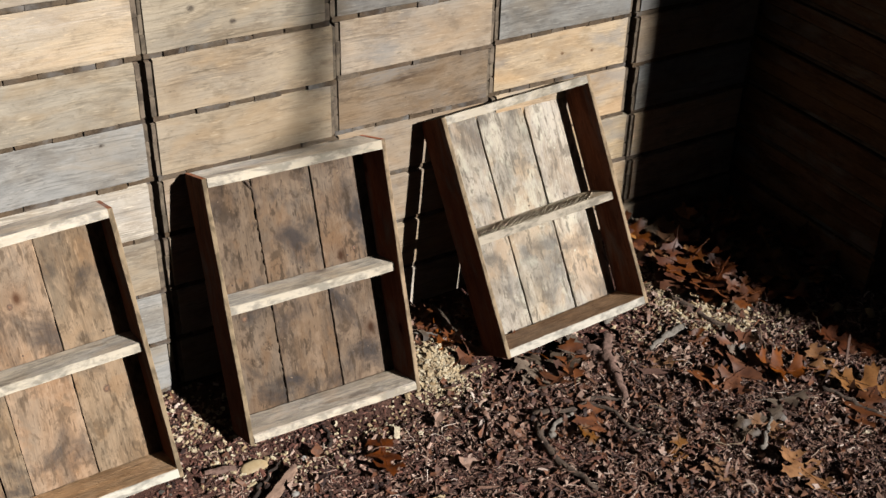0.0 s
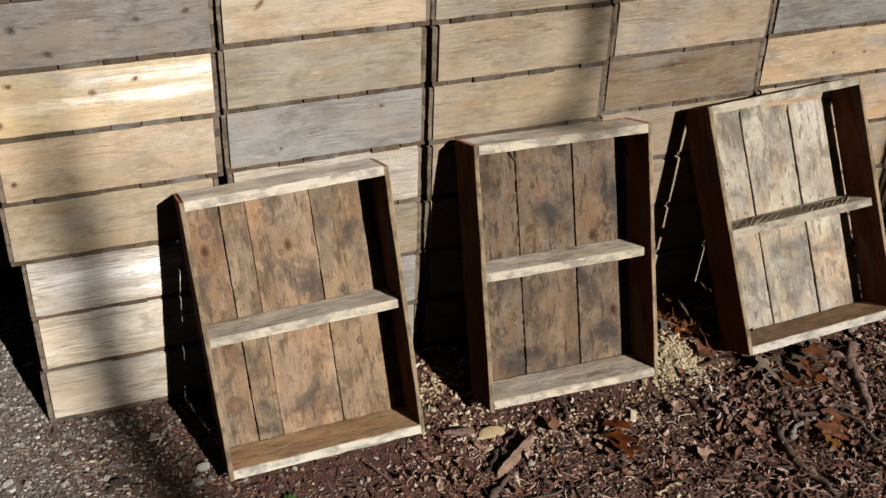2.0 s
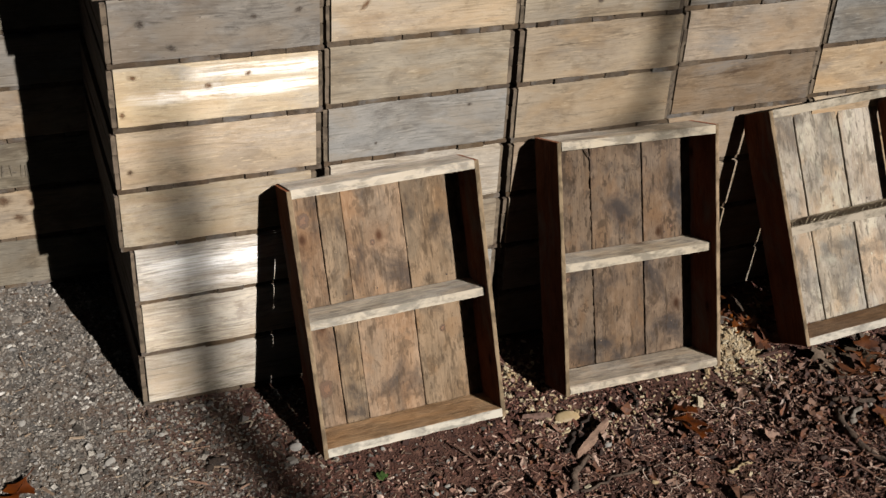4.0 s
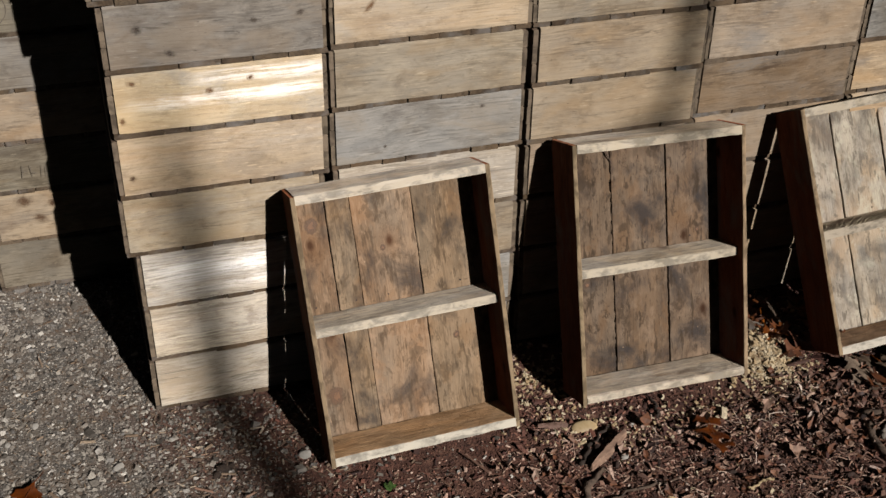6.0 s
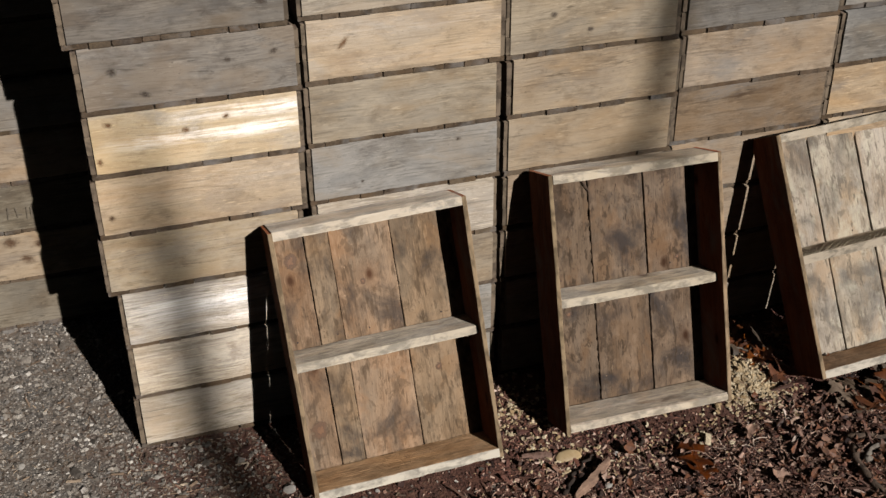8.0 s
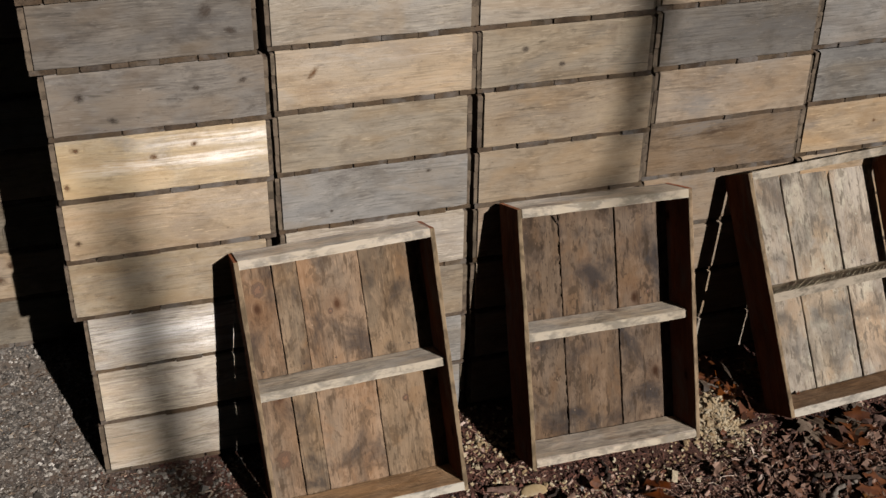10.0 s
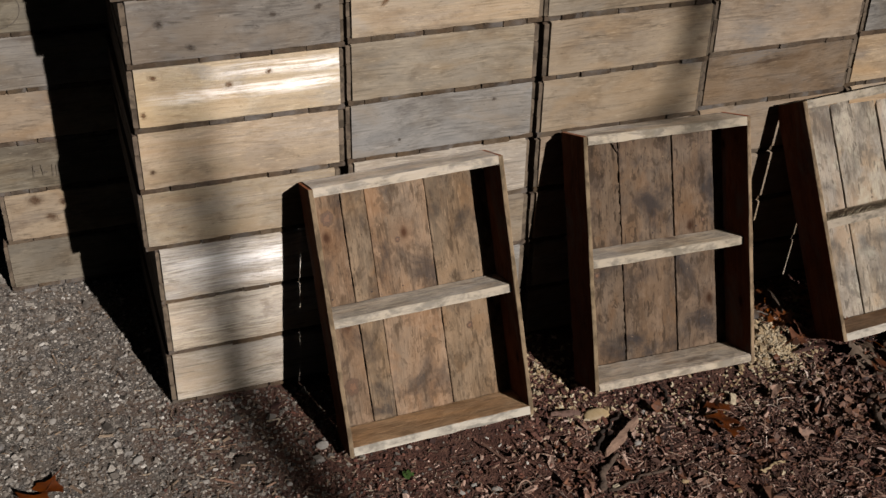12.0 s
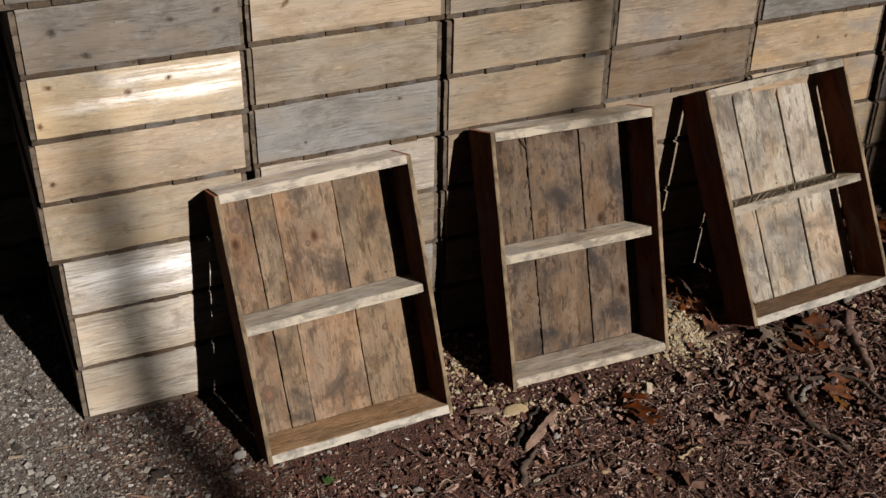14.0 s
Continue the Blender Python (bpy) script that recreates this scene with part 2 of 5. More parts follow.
    n.bump(height, min(1.0, 1.5 * ridge), 0.004)
    n.put(n.b.inputs["IOR"], ior)
    return n.done(val, roughness, spec)


WOOD = {
    "pale": wood("wood_pale", (0.50, 0.425, 0.325), (0.39, 0.315, 0.228), knots=0.0, grey=(0.44, 0.40, 0.35), weather=0.6, stain=0.45, rough=0.55, spec=0.3, sheen=0.12, grain=1.3),
    "bleach": wood("wood_bleached", (0.64, 0.54, 0.41), (0.51, 0.41, 0.295), knots=0.0, grey=(0.56, 0.50, 0.425), weather=0.6, stain=0.8, grain=1.8, rough=0.5, ridge=0.4, spec=0.25, ior=1.6, sheen=0.2),
    "cream": wood("wood_cream", (0.48, 0.36, 0.225), (0.385, 0.27, 0.155), knots=0.0, grey=(0.50, 0.44, 0.36), weather=0.4, stain=0.35, rough=0.5, ridge=0.4, spec=0.2, ior=1.7, sheen=0.2),
    "honey": wood("wood_honey", (0.54, 0.40, 0.25), (0.42, 0.285, 0.16), knots=0.0, weather=0.2, stain=0.35, rough=0.6, spec=0.25),
    "warm": wood("wood_warm_tan", (0.61, 0.458, 0.290), (0.47, 0.335, 0.198), knots=0.0, grey=(0.54, 0.44, 0.33), weather=0.4, stain=0.5, rough=0.5, ridge=0.4, spec=0.25, ior=1.6, sheen=0.2),
    "tan": wood("wood_tan", (0.435, 0.334, 0.226), (0.318, 0.229, 0.147), knots=0.0, grey=(0.35, 0.30, 0.25), weather=0.4, stain=0.6, spec=0.2),
    "pink": wood("wood_pinkish", (0.455, 0.357, 0.253), (0.36, 0.268, 0.18), knots=0.0, weather=0.25, stain=0.4),
    "ash": wood("wood_ash_tan", (0.43, 0.35, 0.253), (0.325, 0.255, 0.18), knots=0.0, grey=(0.34, 0.305, 0.26), weather=0.5, stain=0.5),
    "grey": wood("wood_grey", (0.285, 0.25, 0.21), (0.198, 0.17, 0.141), knots=0.0, grey=(0.245, 0.238, 0.232), weather=0.5, stain=0.6),
    "olive": wood("wood_olive_grey", (0.30, 0.252, 0.185), (0.205, 0.165, 0.115), knots=0.0, grey=(0.24, 0.215, 0.175), weather=0.5, stain=0.7),
    "blue": wood("wood_silver_grey", (0.335, 0.308, 0.272), (0.25, 0.228, 0.20), knots=0.0, grey=(0.30, 0.295, 0.285), weather=0.7, stain=0.4),
    "brown": wood("wood_brown", (0.30, 0.213, 0.142), (0.195, 0.132, 0.084), knots=0.0, weather=0.3, stain=0.9),
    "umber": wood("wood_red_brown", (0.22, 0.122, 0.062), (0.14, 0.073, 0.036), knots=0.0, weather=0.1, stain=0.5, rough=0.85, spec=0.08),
    "shiny": wood("wood_glossy_honey", (0.62, 0.475, 0.285), (0.52, 0.375, 0.205), knots=0.0, weather=0.2, stain=0.2, rough=0.5, ridge=0.35, spec=0.2, ior=2.1, sheen=0.85, grain=0.9, bands=((0.060, 0.020, 0.0, 0.46, 1.0), (0.102, 0.020, 0.12, 0.50, 0.8))),
    "glare": wood("wood_glossy_pale", (0.62, 0.54, 0.425), (0.50, 0.41, 0.295), knots=0.0, grey=(0.56, 0.53, 0.50), weather=0.5, stain=0.3, rough=0.5, ridge=0.5, spec=0.2, ior=2.1, sheen=1.0, grain=1.9, bands=((0.080, 0.040, 0.0, 0.46, 1.0), (0.030, 0.022, 0.03, 0.40, 0.6))),
}
SIDE = wood("wood_crate_side", (0.175, 0.128, 0.092), (0.10, 0.07, 0.05), grey=(0.15, 0.13, 0.115), weather=0.4, stain=0.6, knots=0.0, rough=0.75, edge=(0.225, 0.172, 0.122), edge_axis=0, edge_deep=0.006)
SLAT_END = wood("wood_end_grain", (0.15, 0.104, 0.066), (0.068, 0.046, 0.028), weather=0.12, stain=0.6, knots=0.0, rough=0.75)
# shelf sides: shade is put into the dark faces, sunlight into the tan edge
SHELF_SIDE = wood("wood_shelf_side", (0.33, 0.114, 0.054), (0.20, 0.069, 0.033), weather=0.1, stain=0.5, rough=0.9, spec=0.05, edge=(0.43, 0.31, 0.195))
SHELF_EDGE = wood("wood_shelf_end", (0.58, 0.475, 0.35), (0.38, 0.30, 0.21), edge=(0.66, 0.56, 0.42), edge_axis=1, grey=(0.54, 0.49, 0.43), weather=0.9, stain=1.0, rough=0.62, ridge=1.0, knots=0.5, blotch=0.7, smudge=0.5, grain=2.4, spec=0.3, ior=1.6, sheen=0.2)
SHELF_DIRTY = wood("wood_shelf_dirty", (0.60, 0.365, 0.20), (0.38, 0.215, 0.11), grey=(0.45, 0.31, 0.20), weather=0.5, stain=0.6, rough=0.7, ridge=1.0, knots=0.0, blotch=0.5, smudge=0.2, grain=1.9, saw=0.12, edge=(0.66, 0.60, 0.50), edge_axis=1)
SHELF_SAWN = wood("wood_shelf_sawn", (0.76, 0.61, 0.43), (0.58, 0.45, 0.30), grey=(0.62, 0.53, 0.43), weather=0.5, stain=0.6, rough=0.7, ridge=1.0, knots=0.0, blotch=0.4, smudge=0.3, grain=1.6, saw=0.2, edge=(0.60, 0.51, 0.39), edge_axis=1)
SLATS = {
    1: wood("wood_slat_brown", (0.43, 0.292, 0.184), (0.29, 0.189, 0.112), grey=(0.345, 0.278, 0.205), sat=1.0, weather=0.3, stain=0.5, rough=0.8, spec=0.1, blotch=0.85, smudge=0.85, knots=1.0, ridge=0.4, grain=0.9),
    2: wood("wood_slat_dark", (0.245, 0.172, 0.116), (0.15, 0.102, 0.067), grey=(0.20, 0.166, 0.136), sat=1.02, weather=0.4, stain=0.6, rough=0.85, spec=0.08, blotch=1.0, smudge=1.0, knots=0.8, ridge=0.4, grain=0.7),
    3: wood("wood_slat_bleached", (0.66, 0.555, 0.425), (0.48, 0.385, 0.28), grey=(0.58, 0.535, 0.475), weather=0.5, stain=0.5, rough=0.75, spec=0.2, blotch=1.0, smudge=0.7, knots=0.7, ridge=0.4, grain=0.8),
}


def island_material(name, stops, rough=0.85, bump=0.4, spec=0.3, grain=220.0):
    """Loose bits: each joined piece takes its own colour."""
    n = Nodes(name)
    isl = n.node("ShaderNodeNewGeometry").outputs["Random Per Island"]
    pos = n.node("ShaderNodeTexCoord").outputs["Object"]
    col = n.ramp(isl, stops)
    nz = n.noise(pos, grain, 3.0, 0.6)
    col = n.mix(n.ramp(nz, [(0.35, 0.45), (0.6, 0.0)]), col, (0.02, 0.014, 0.009))
    n.bump(nz, bump, 0.002)
    return n.done(col, rough, spec)


M_CHIP = island_material("mulch_chip", [(0.0, (0.0242, 0.0115, 0.01)), (0.45, (0.116, 0.0413, 0.029)), (0.78, (0.259, 0.104, 0.07)), (0.92, (0.44, 0.25, 0.18)), (1.0, (0.86, 0.624, 0.5))])
M_PALE = island_material("pale_chip", [(0.0, (0.396, 0.206, 0.145)), (0.5, (0.638, 0.394, 0.29)), (1.0, (0.86, 0.662, 0.56))], rough=0.75)
M_NEEDLE = island_material("needles", [(0.0, (0.04, 0.026, 0.019)), (0.5, (0.15, 0.098, 0.066)), (0.85, (0.33, 0.235, 0.16)), (1.0, (0.62, 0.50, 0.37))], rough=0.75, grain=140.0)
M_SAWDUST = island_material("sawdust", [(0.0, (0.46, 0.31, 0.16)), (0.5, (0.68, 0.52, 0.31)), (1.0, (0.85, 0.73, 0.52))], rough=0.75)
M_TWIG = island_material("twig_bits", [(0.0, (0.044, 0.023, 0.017)), (0.45, (0.22, 0.115, 0.078)), (0.85, (0.462, 0.288, 0.2)), (1.0, (0.682, 0.48, 0.38))], rough=0.8)
M_SHRED = island_material("shredded_bark", [(0.0, (0.044, 0.0211, 0.016)), (0.5, (0.154, 0.0749, 0.053)), (0.84, (0.352, 0.192, 0.135)), (1.0, (0.792, 0.557, 0.44))], rough=0.8)
M_FLAKE = island_material("bark_flake", [(0.0, (0.033, 0.0173, 0.013)), (0.6, (0.11, 0.0557, 0.04)), (1.0, (0.242, 0.13, 0.092))], rough=0.9, bump=0.8, grain=150.0)
M_PEBBLE = island_material("pebble", [(0.0, (0.09, 0.08, 0.072)), (0.5, (0.22, 0.195, 0.17)), (0.85, (0.36, 0.315, 0.265)), (0.96, (0.52, 0.46, 0.39)), (1.0, (0.75, 0.70, 0.62))], rough=0.6, bump=0.25, spec=0.45)
M_CURL = island_material("curled_shreds", [(0.0, (0.044, 0.0211, 0.017)), (0.5, (0.19, 0.086, 0.058)), (0.80, (0.385, 0.215, 0.148)), (0.94, (0.68, 0.49, 0.37)), (1.0, (0.86, 0.701, 0.6))], rough=0.7, grain=140.0)
M_GRIT = island_material("asphalt_grit", [(0.0, (0.05, 0.043, 0.037)), (0.4, (0.175, 0.152, 0.127)), (0.75, (0.34, 0.298, 0.252)), (0.94, (0.52, 0.47, 0.40)), (1.0, (0.85, 0.80, 0.72))], rough=0.6, bump=0.25, spec=0.45)
M_LEAFBIT = island_material("leaf_bits", [(0.0, (0.077, 0.0336, 0.02)), (0.35, (0.22, 0.0816, 0.038)), (0.7, (0.33, 0.178, 0.115)), (1.0, (0.55, 0.384, 0.3))], rough=0.65, grain=90.0)


def leaf_material(name, a, b):
    n = Nodes(name)
    rnd = n.node("ShaderNodeObjectInfo").outputs["Random"]
    pos = n.node("ShaderNodeTexCoord").outputs["Object"]
    off = n.vmath("ADD", pos, n.node("ShaderNodeCombineXYZ", {"X": n.math("MULTIPLY", rnd, 13.0), "Y": rnd, "Z": 0.0}).outputs[0])
    col = n.mix(n.ramp(n.noise(off, 28.0, 5.0, 0.65), [(0.35, 0.0), (0.65, 1.0)]), a, b)
    col = n.mix(n.ramp(n.noise(off, 120.0, 3.0), [(0.55, 0.0), (0.75, 0.6)]), col, (0.05, 0.022, 0.01))
    col = n.node("ShaderNodeHueSaturation", {"Value": n.math("ADD", 0.38, n.math("MULTIPLY", rnd, 0.62)), "Saturation": n.math("ADD", 0.86, n.math("MULTIPLY", n.math("FRACT", n.math("MULTIPLY", rnd, 5.7)), 0.3)), "Color": col}).outputs[0]
    n.bump(n.noise(off, 260.0, 2.0), 0.3, 0.001)
    return n.done(col, 0.55, 0.22)


M_LEAF = leaf_material("oak_leaf_russet", (0.31, 0.098, 0.027), (0.14, 0.041, 0.013))
M_LEAF_DARK = leaf_material("oak_leaf_dark", (0.205, 0.060, 0.020), (0.075, 0.022, 0.010))
M_LEAF_TAN = leaf_material("oak_leaf_tan", (0.42, 0.20, 0.075), (0.24, 0.10, 0.036))
M_LEAF_GREY = leaf_material("oak_leaf_faded", (0.29, 0.215, 0.155), (0.15, 0.105, 0.075))


def plain(name, a, b, scale=30.0, rough=0.8, bump=0.3, stretch=(1, 1, 1)):
    n = Nodes(name)
    pos = n.vmath("MULTIPLY", n.node("ShaderNodeTexCoord").outputs["Object"], stretch)
    nz = n.noise(pos, scale, 6.0, 0.65, 0.3)
    n.bump(n.noise(pos, scale * 4, 4.0), bump, 0.003)
    return n.done(n.mix(n.ramp(nz, [(0.35, 0.0), (0.65, 1.0)]), a, b), rough, 0.3)


M_BARK = plain("bark", (0.10, 0.075, 0.055), (0.04, 0.03, 0.022), 60.0, 0.9, 0.8, (1, 1, 0.3))
M_STICK = plain("stick_bark", (0.17, 0.115, 0.08), (0.045, 0.03, 0.022), 70.0, 0.9, 1.0, (0.5, 1, 1))
M_STICK_GREY = plain("stick_grey", (0.30, 0.26, 0.22), (0.14, 0.115, 0.09), 90.0, 0.8, 0.6)
M_STICK_TAN = plain("stick_tan", (0.32, 0.225, 0.14), (0.17, 0.105, 0.062), 70.0, 0.75, 0.6, (0.4, 1, 1))
M_BROWN_BARK = plain("bark_strip_brown", (0.30, 0.18, 0.14), (0.09, 0.05, 0.034), 60.0, 0.85, 0.7)
M_SPLIT = plain("split_wood", (0.40, 0.255, 0.175), (0.15, 0.085, 0.06), 55.0, 0.8, 0.8, (0.3, 1, 1))
M_STONE = plain("pale_stone", (0.55, 0.42, 0.24), (0.44, 0.31, 0.16), 40.0, 0.6, 0.2)
M_STONE_GREY = plain("grey_stone", (0.42, 0.39, 0.35), (0.27, 0.25, 0.22), 40.0, 0.65, 0.25)
M_CLOD = plain("rotten_bark", (0.05, 0.032, 0.022), (0.022, 0.014, 0.010), 60.0, 0.95, 1.0)
M_GREEN = plain("weed_green", (0.07, 0.13, 0.03), (0.04, 0.08, 0.02), 60.0, 0.55, 0.2)
M_INK = plain("pencil_mark", (0.10, 0.085, 0.07), (0.16, 0.13, 0.1), 200.0, 0.8, 0.0)
M_NAIL = plain("rusty_nail", (0.06, 0.03, 0.02), (0.03, 0.018, 0.014), 300.0, 0.7, 0.3)
M_STUCCO = plain("house_paint", (0.34, 0.33, 0.31), (0.29, 0.28, 0.26), 3.0, 0.85, 0.1)
M_ROOF = plain("roof_shingle", (0.07, 0.065, 0.06), (0.045, 0.042, 0.04), 9.0, 0.9, 0.3)
M_FENCE = plain("fence_stain", (0.035, 0.03, 0.026), (0.025, 0.022, 0.02), 9.0, 0.9, 0.3, (1, 1, 0.2))


def ground_material():
    n = Nodes("ground_soil")
    pos = n.node("ShaderNodeTexCoord").outputs["Object"]
    x = n.node("ShaderNodeSeparateXYZ", {"Vector": pos}).outputs
    wob = n.math("MULTIPLY", n.math("SUBTRACT", n.noise(pos, 5.0, 5.0, 0.65), 0.5), 0.9)
    edge = n.math("ADD", n.math("ADD", x[0], n.math("MULTIPLY", x[1], -0.12)), wob)
    mulch = n.node("ShaderNodeMapRange", {"Value": edge, "From Min": -0.14, "From Max": 0.24}).outputs[0]
    # worn asphalt: stones in a dark binder
    vor = n.node("ShaderNodeTexVoronoi", {"Vector": pos, "Scale": 190.0, "Randomness": 1.0})
    vcol = n.node("ShaderNodeSeparateColor", {"Color": vor.outputs["Color"]}).outputs
    stone = n.ramp(vcol[0], [(0.0, (0.082, 0.072, 0.062)), (0.45, (0.255, 0.228, 0.195)), (0.85, (0.45, 0.405, 0.35)), (1.0, (0.75, 0.70, 0.63))])
    inside = n.node("ShaderNodeMapRange", {"Value": vor.outputs["Distance"], "From Min": 0.25, "From Max": 0.6}).outputs[0]
    asphalt = n.mix(inside, stone, (0.115, 0.105, 0.095))
    dirt = n.ramp(n.noise(pos, 14.0, 8.0, 0.75), [(0.42, 0.0), (0.6, 0.8)])
    asphalt = n.mix(dirt, asphalt, (0.20, 0.148, 0.108))
    # moss tint in the worn parts
    moss = n.ramp(n.noise(n.vmath("ADD", pos, (3.1, 7.7, 0.0)), 6.0, 5.0, 0.7), [(0.58, 0.0), (0.75, 0.35)])
    asphalt = n.mix(moss, asphalt, (0.075, 0.085, 0.04))
    # rotted mulch
    m1 = n.noise(pos, 70.0, 8.0, 0.72, 0.6)
    soil = n.ramp(m1, [(0.3, (0.03, 0.018, 0.014)), (0.5, (0.10, 0.046, 0.032)), (0.62, (0.19, 0.096, 0.065)), (0.78, (0.42, 0.29, 0.20))])
    red = n.ramp(n.noise(pos, 3.5, 4.0), [(0.42, 0.0), (0.65, 0.5)])
    soil = n.mix(red, soil, (0.115, 0.043, 0.027))
    col = n.mix(mulch, asphalt, soil)
    h = n.math("ADD", n.math("MULTIPLY", m1, 1.2), n.math("MULTIPLY", inside, -0.3))
    n.bump(h, 0.9, 0.006)
    return n.done(col, 0.88, 0.25)


M_GROUND = ground_material()


# ---- mesh helpers ----
def empty(name, m, label, category, group="", kind=""):
    ob = new(name)
    ob.empty_display_size = 0.05
    ob.matrix_basis = m
    return tagged(ob, label, category, group, kind)


def piece(name, mesh, parent, m, label=""):
    ob = new(name, mesh)
    ob.parent = parent
    ob.matrix_basis = m
    return tagged(ob, label)


def mesh_of(name, verts, faces, material, smooth=False):
    me = bpy.data.meshes.new(name)
    me.from_pydata([tuple(map(float, v)) for v in verts] if not isinstance(verts, list) else verts, [], faces)
    me.materials.append(material)
    if smooth:
        me.polygons.foreach_set("use_smooth", [True] * len(me.polygons))
    me.update()
    return me


def part(name, bm, material, parent, label=""):
    me = bpy.data.meshes.new(name)
    bm.to_mesh(me)
    bm.free()
    me.materials.append(material)
    ob = new(name, me)
    ob.parent = parent
    return tagged(ob, label)


BOARDS = {}


def board(lx, ly, lz, material, seed=0, n=4, wear=0.0007, chamfer=0.0012, rag=1.0):
    """A sawn board from (0,0,0) to (lx,ly,lz), grain along x, with worn edges; the mesh is shared between alike boards."""
    key = (round(lx, 4), round(ly, 4), round(lz, 4), material.name, seed, n, wear, chamfer, rag)
    if key in BOARDS:
        return BOARDS[key]
    r = random.Random(hash((round(lx * 1e4), round(ly * 1e4), round(lz * 1e4), seed, n)))
    c = chamfer
    prof = [(c, 0), (ly - c, 0), (ly, c), (ly, lz - c), (ly - c, lz), (c, lz), (0, lz - c), (0, c)]
    verts, faces = [], []
    ends = (r.uniform(-1, 1) * wear * 2, r.uniform(-1, 1) * wear * 2)
    edge = [[r.uniform(-1, 1) * wear for _ in range(4)] for _ in range(n)]
    for i in range(n):
        f = i / (n - 1)
        x = f * lx + (ends[0] if i == 0 else ends[1] if i == n - 1 else r.uniform(-0.2, 0.2) * lx / n)
        lo, hi, fr, bk = edge[i]
        for j, (y, z) in enumerate(prof):
            yy = y + rag * (fr if y < ly / 2 else bk)
            zz = z + (lo if z < lz / 2 else hi)
            verts.append((x, yy, zz))
    for i in range(n - 1):
        for j in range(8):
            k = (j + 1) % 8
            faces.append((i * 8 + j, (i + 1) * 8 + j, (i + 1) * 8 + k, i * 8 + k))
    faces.append(tuple(range(8)))
    faces.append(tuple(range((n - 1) * 8 + 7, (n - 1) * 8 - 1, -1)))
    me = mesh_of("board", verts, faces, material)
    bmx = bmesh.new()
    bmx.from_mesh(me)
    bmesh.ops.recalc_face_normals(bmx, faces=bmx.faces)
    bmx.to_mesh(me)
    bmx.free()
    BOARDS[key] = me
    return me


def tube(points, radii, sides=7, cap=True):
    """A tapering round limb along points; returns verts and faces."""
    verts, faces = [], []
    pts = [Vector(p) for p in points]
    for i, p in enumerate(pts):
        d = (pts[min(i + 1, len(pts) - 1)] - pts[max(i - 1, 0)]).normalized()
        a = d.orthogonal().normalized() if abs(d.z) > 0.9 else d.cross(Vector((0, 0, 1))).normalized()
        b = d.cross(a)
        for k in range(sides):
            w = 2 * math.pi * k / sides
            verts.append(tuple(p + radii[i] * (math.cos(w) * a + math.sin(w) * b)))
    for i in range(len(pts) - 1):
        for k in range(sides):
            l = (k + 1) % sides
            faces.append((i * sides + k, i * sides + l, (i + 1) * sides + l, (i + 1) * sides + k))
    if cap:
        faces.append(tuple(range(sides - 1, -1, -1)))
        faces.append(tuple(range((len(pts) - 1) * sides, len(pts) * sides)))
    return verts, faces


# ---- ground ----
GX = [-400, -60, -12, -4, 0.35, 0.95, 1.6, 2.1, 3.0, 12, 400]
GZ = [0, 0, 0, 0, -0.012, 0.004, 0.038, 0.05, 0.045, 0.034, 0.0]


def ground_z(x, y):
    """Height of the ground: near level, a little higher where the mulch lies."""
    x, y = np.asarray(x, float), np.asarray(y, float)
    m = np.clip((x - 0.2) / 0.6, 0, 1)
    near = np.clip(3.0 - np.abs(y), 0, 1) * np.clip(4.0 - np.abs(x - 1), 0, 1)
    z = np.interp(x, GX, GZ)
    z = z + near * m * (0.004 * np.sin(11.3 * x + 4.1 * y) * np.sin(9.1 * y - 3 * x) + 0.0028 * np.sin(31 * x + 17 * y) * np.cos(27 * y - 11 * x)
                        + 0.0022 * np.sin(71 * x - 37 * y) * np.sin(63 * y + 29 * x))
    return z + near * 0.0012 * np.sin(45 * x + 23 * y) * np.sin(52 * y - 19 * x)


def make_ground():
    xs = np.concatenate([[-400, -120, -40, -15, -6, -3, -1.8, -1.1], np.arange(-0.8, 2.901, 0.016), [3.1, 3.6, 4.5, 7, 14, 40, 120, 400]])
    ys = np.concatenate([[-400, -120, -40, -15, -7, -4, -2.6, -1.9, -1.5], np.arange(-1.3, 0.901, 0.016), [1.1, 1.6, 2.5, 5, 14, 40, 120, 400]])
    X, Y = np.meshgrid(xs, ys)
    Z = ground_z(X, Y)
    nx, ny = len(xs), len(ys)
    verts = np.stack([X.ravel(), Y.ravel(), Z.ravel()], 1)
    i, j = np.meshgrid(np.arange(nx - 1), np.arange(ny - 1))
    a = (j * nx + i).ravel()
    faces = np.stack([a, a + 1, a + 1 + nx, a + nx], 1)
    me = mesh_of("ground", verts.tolist(), faces.tolist(), M_GROUND, True)
    tagged(new("ground", me), "worn grey asphalt running into dark rotted wood mulch", "ground", kind="structure")


make_ground()


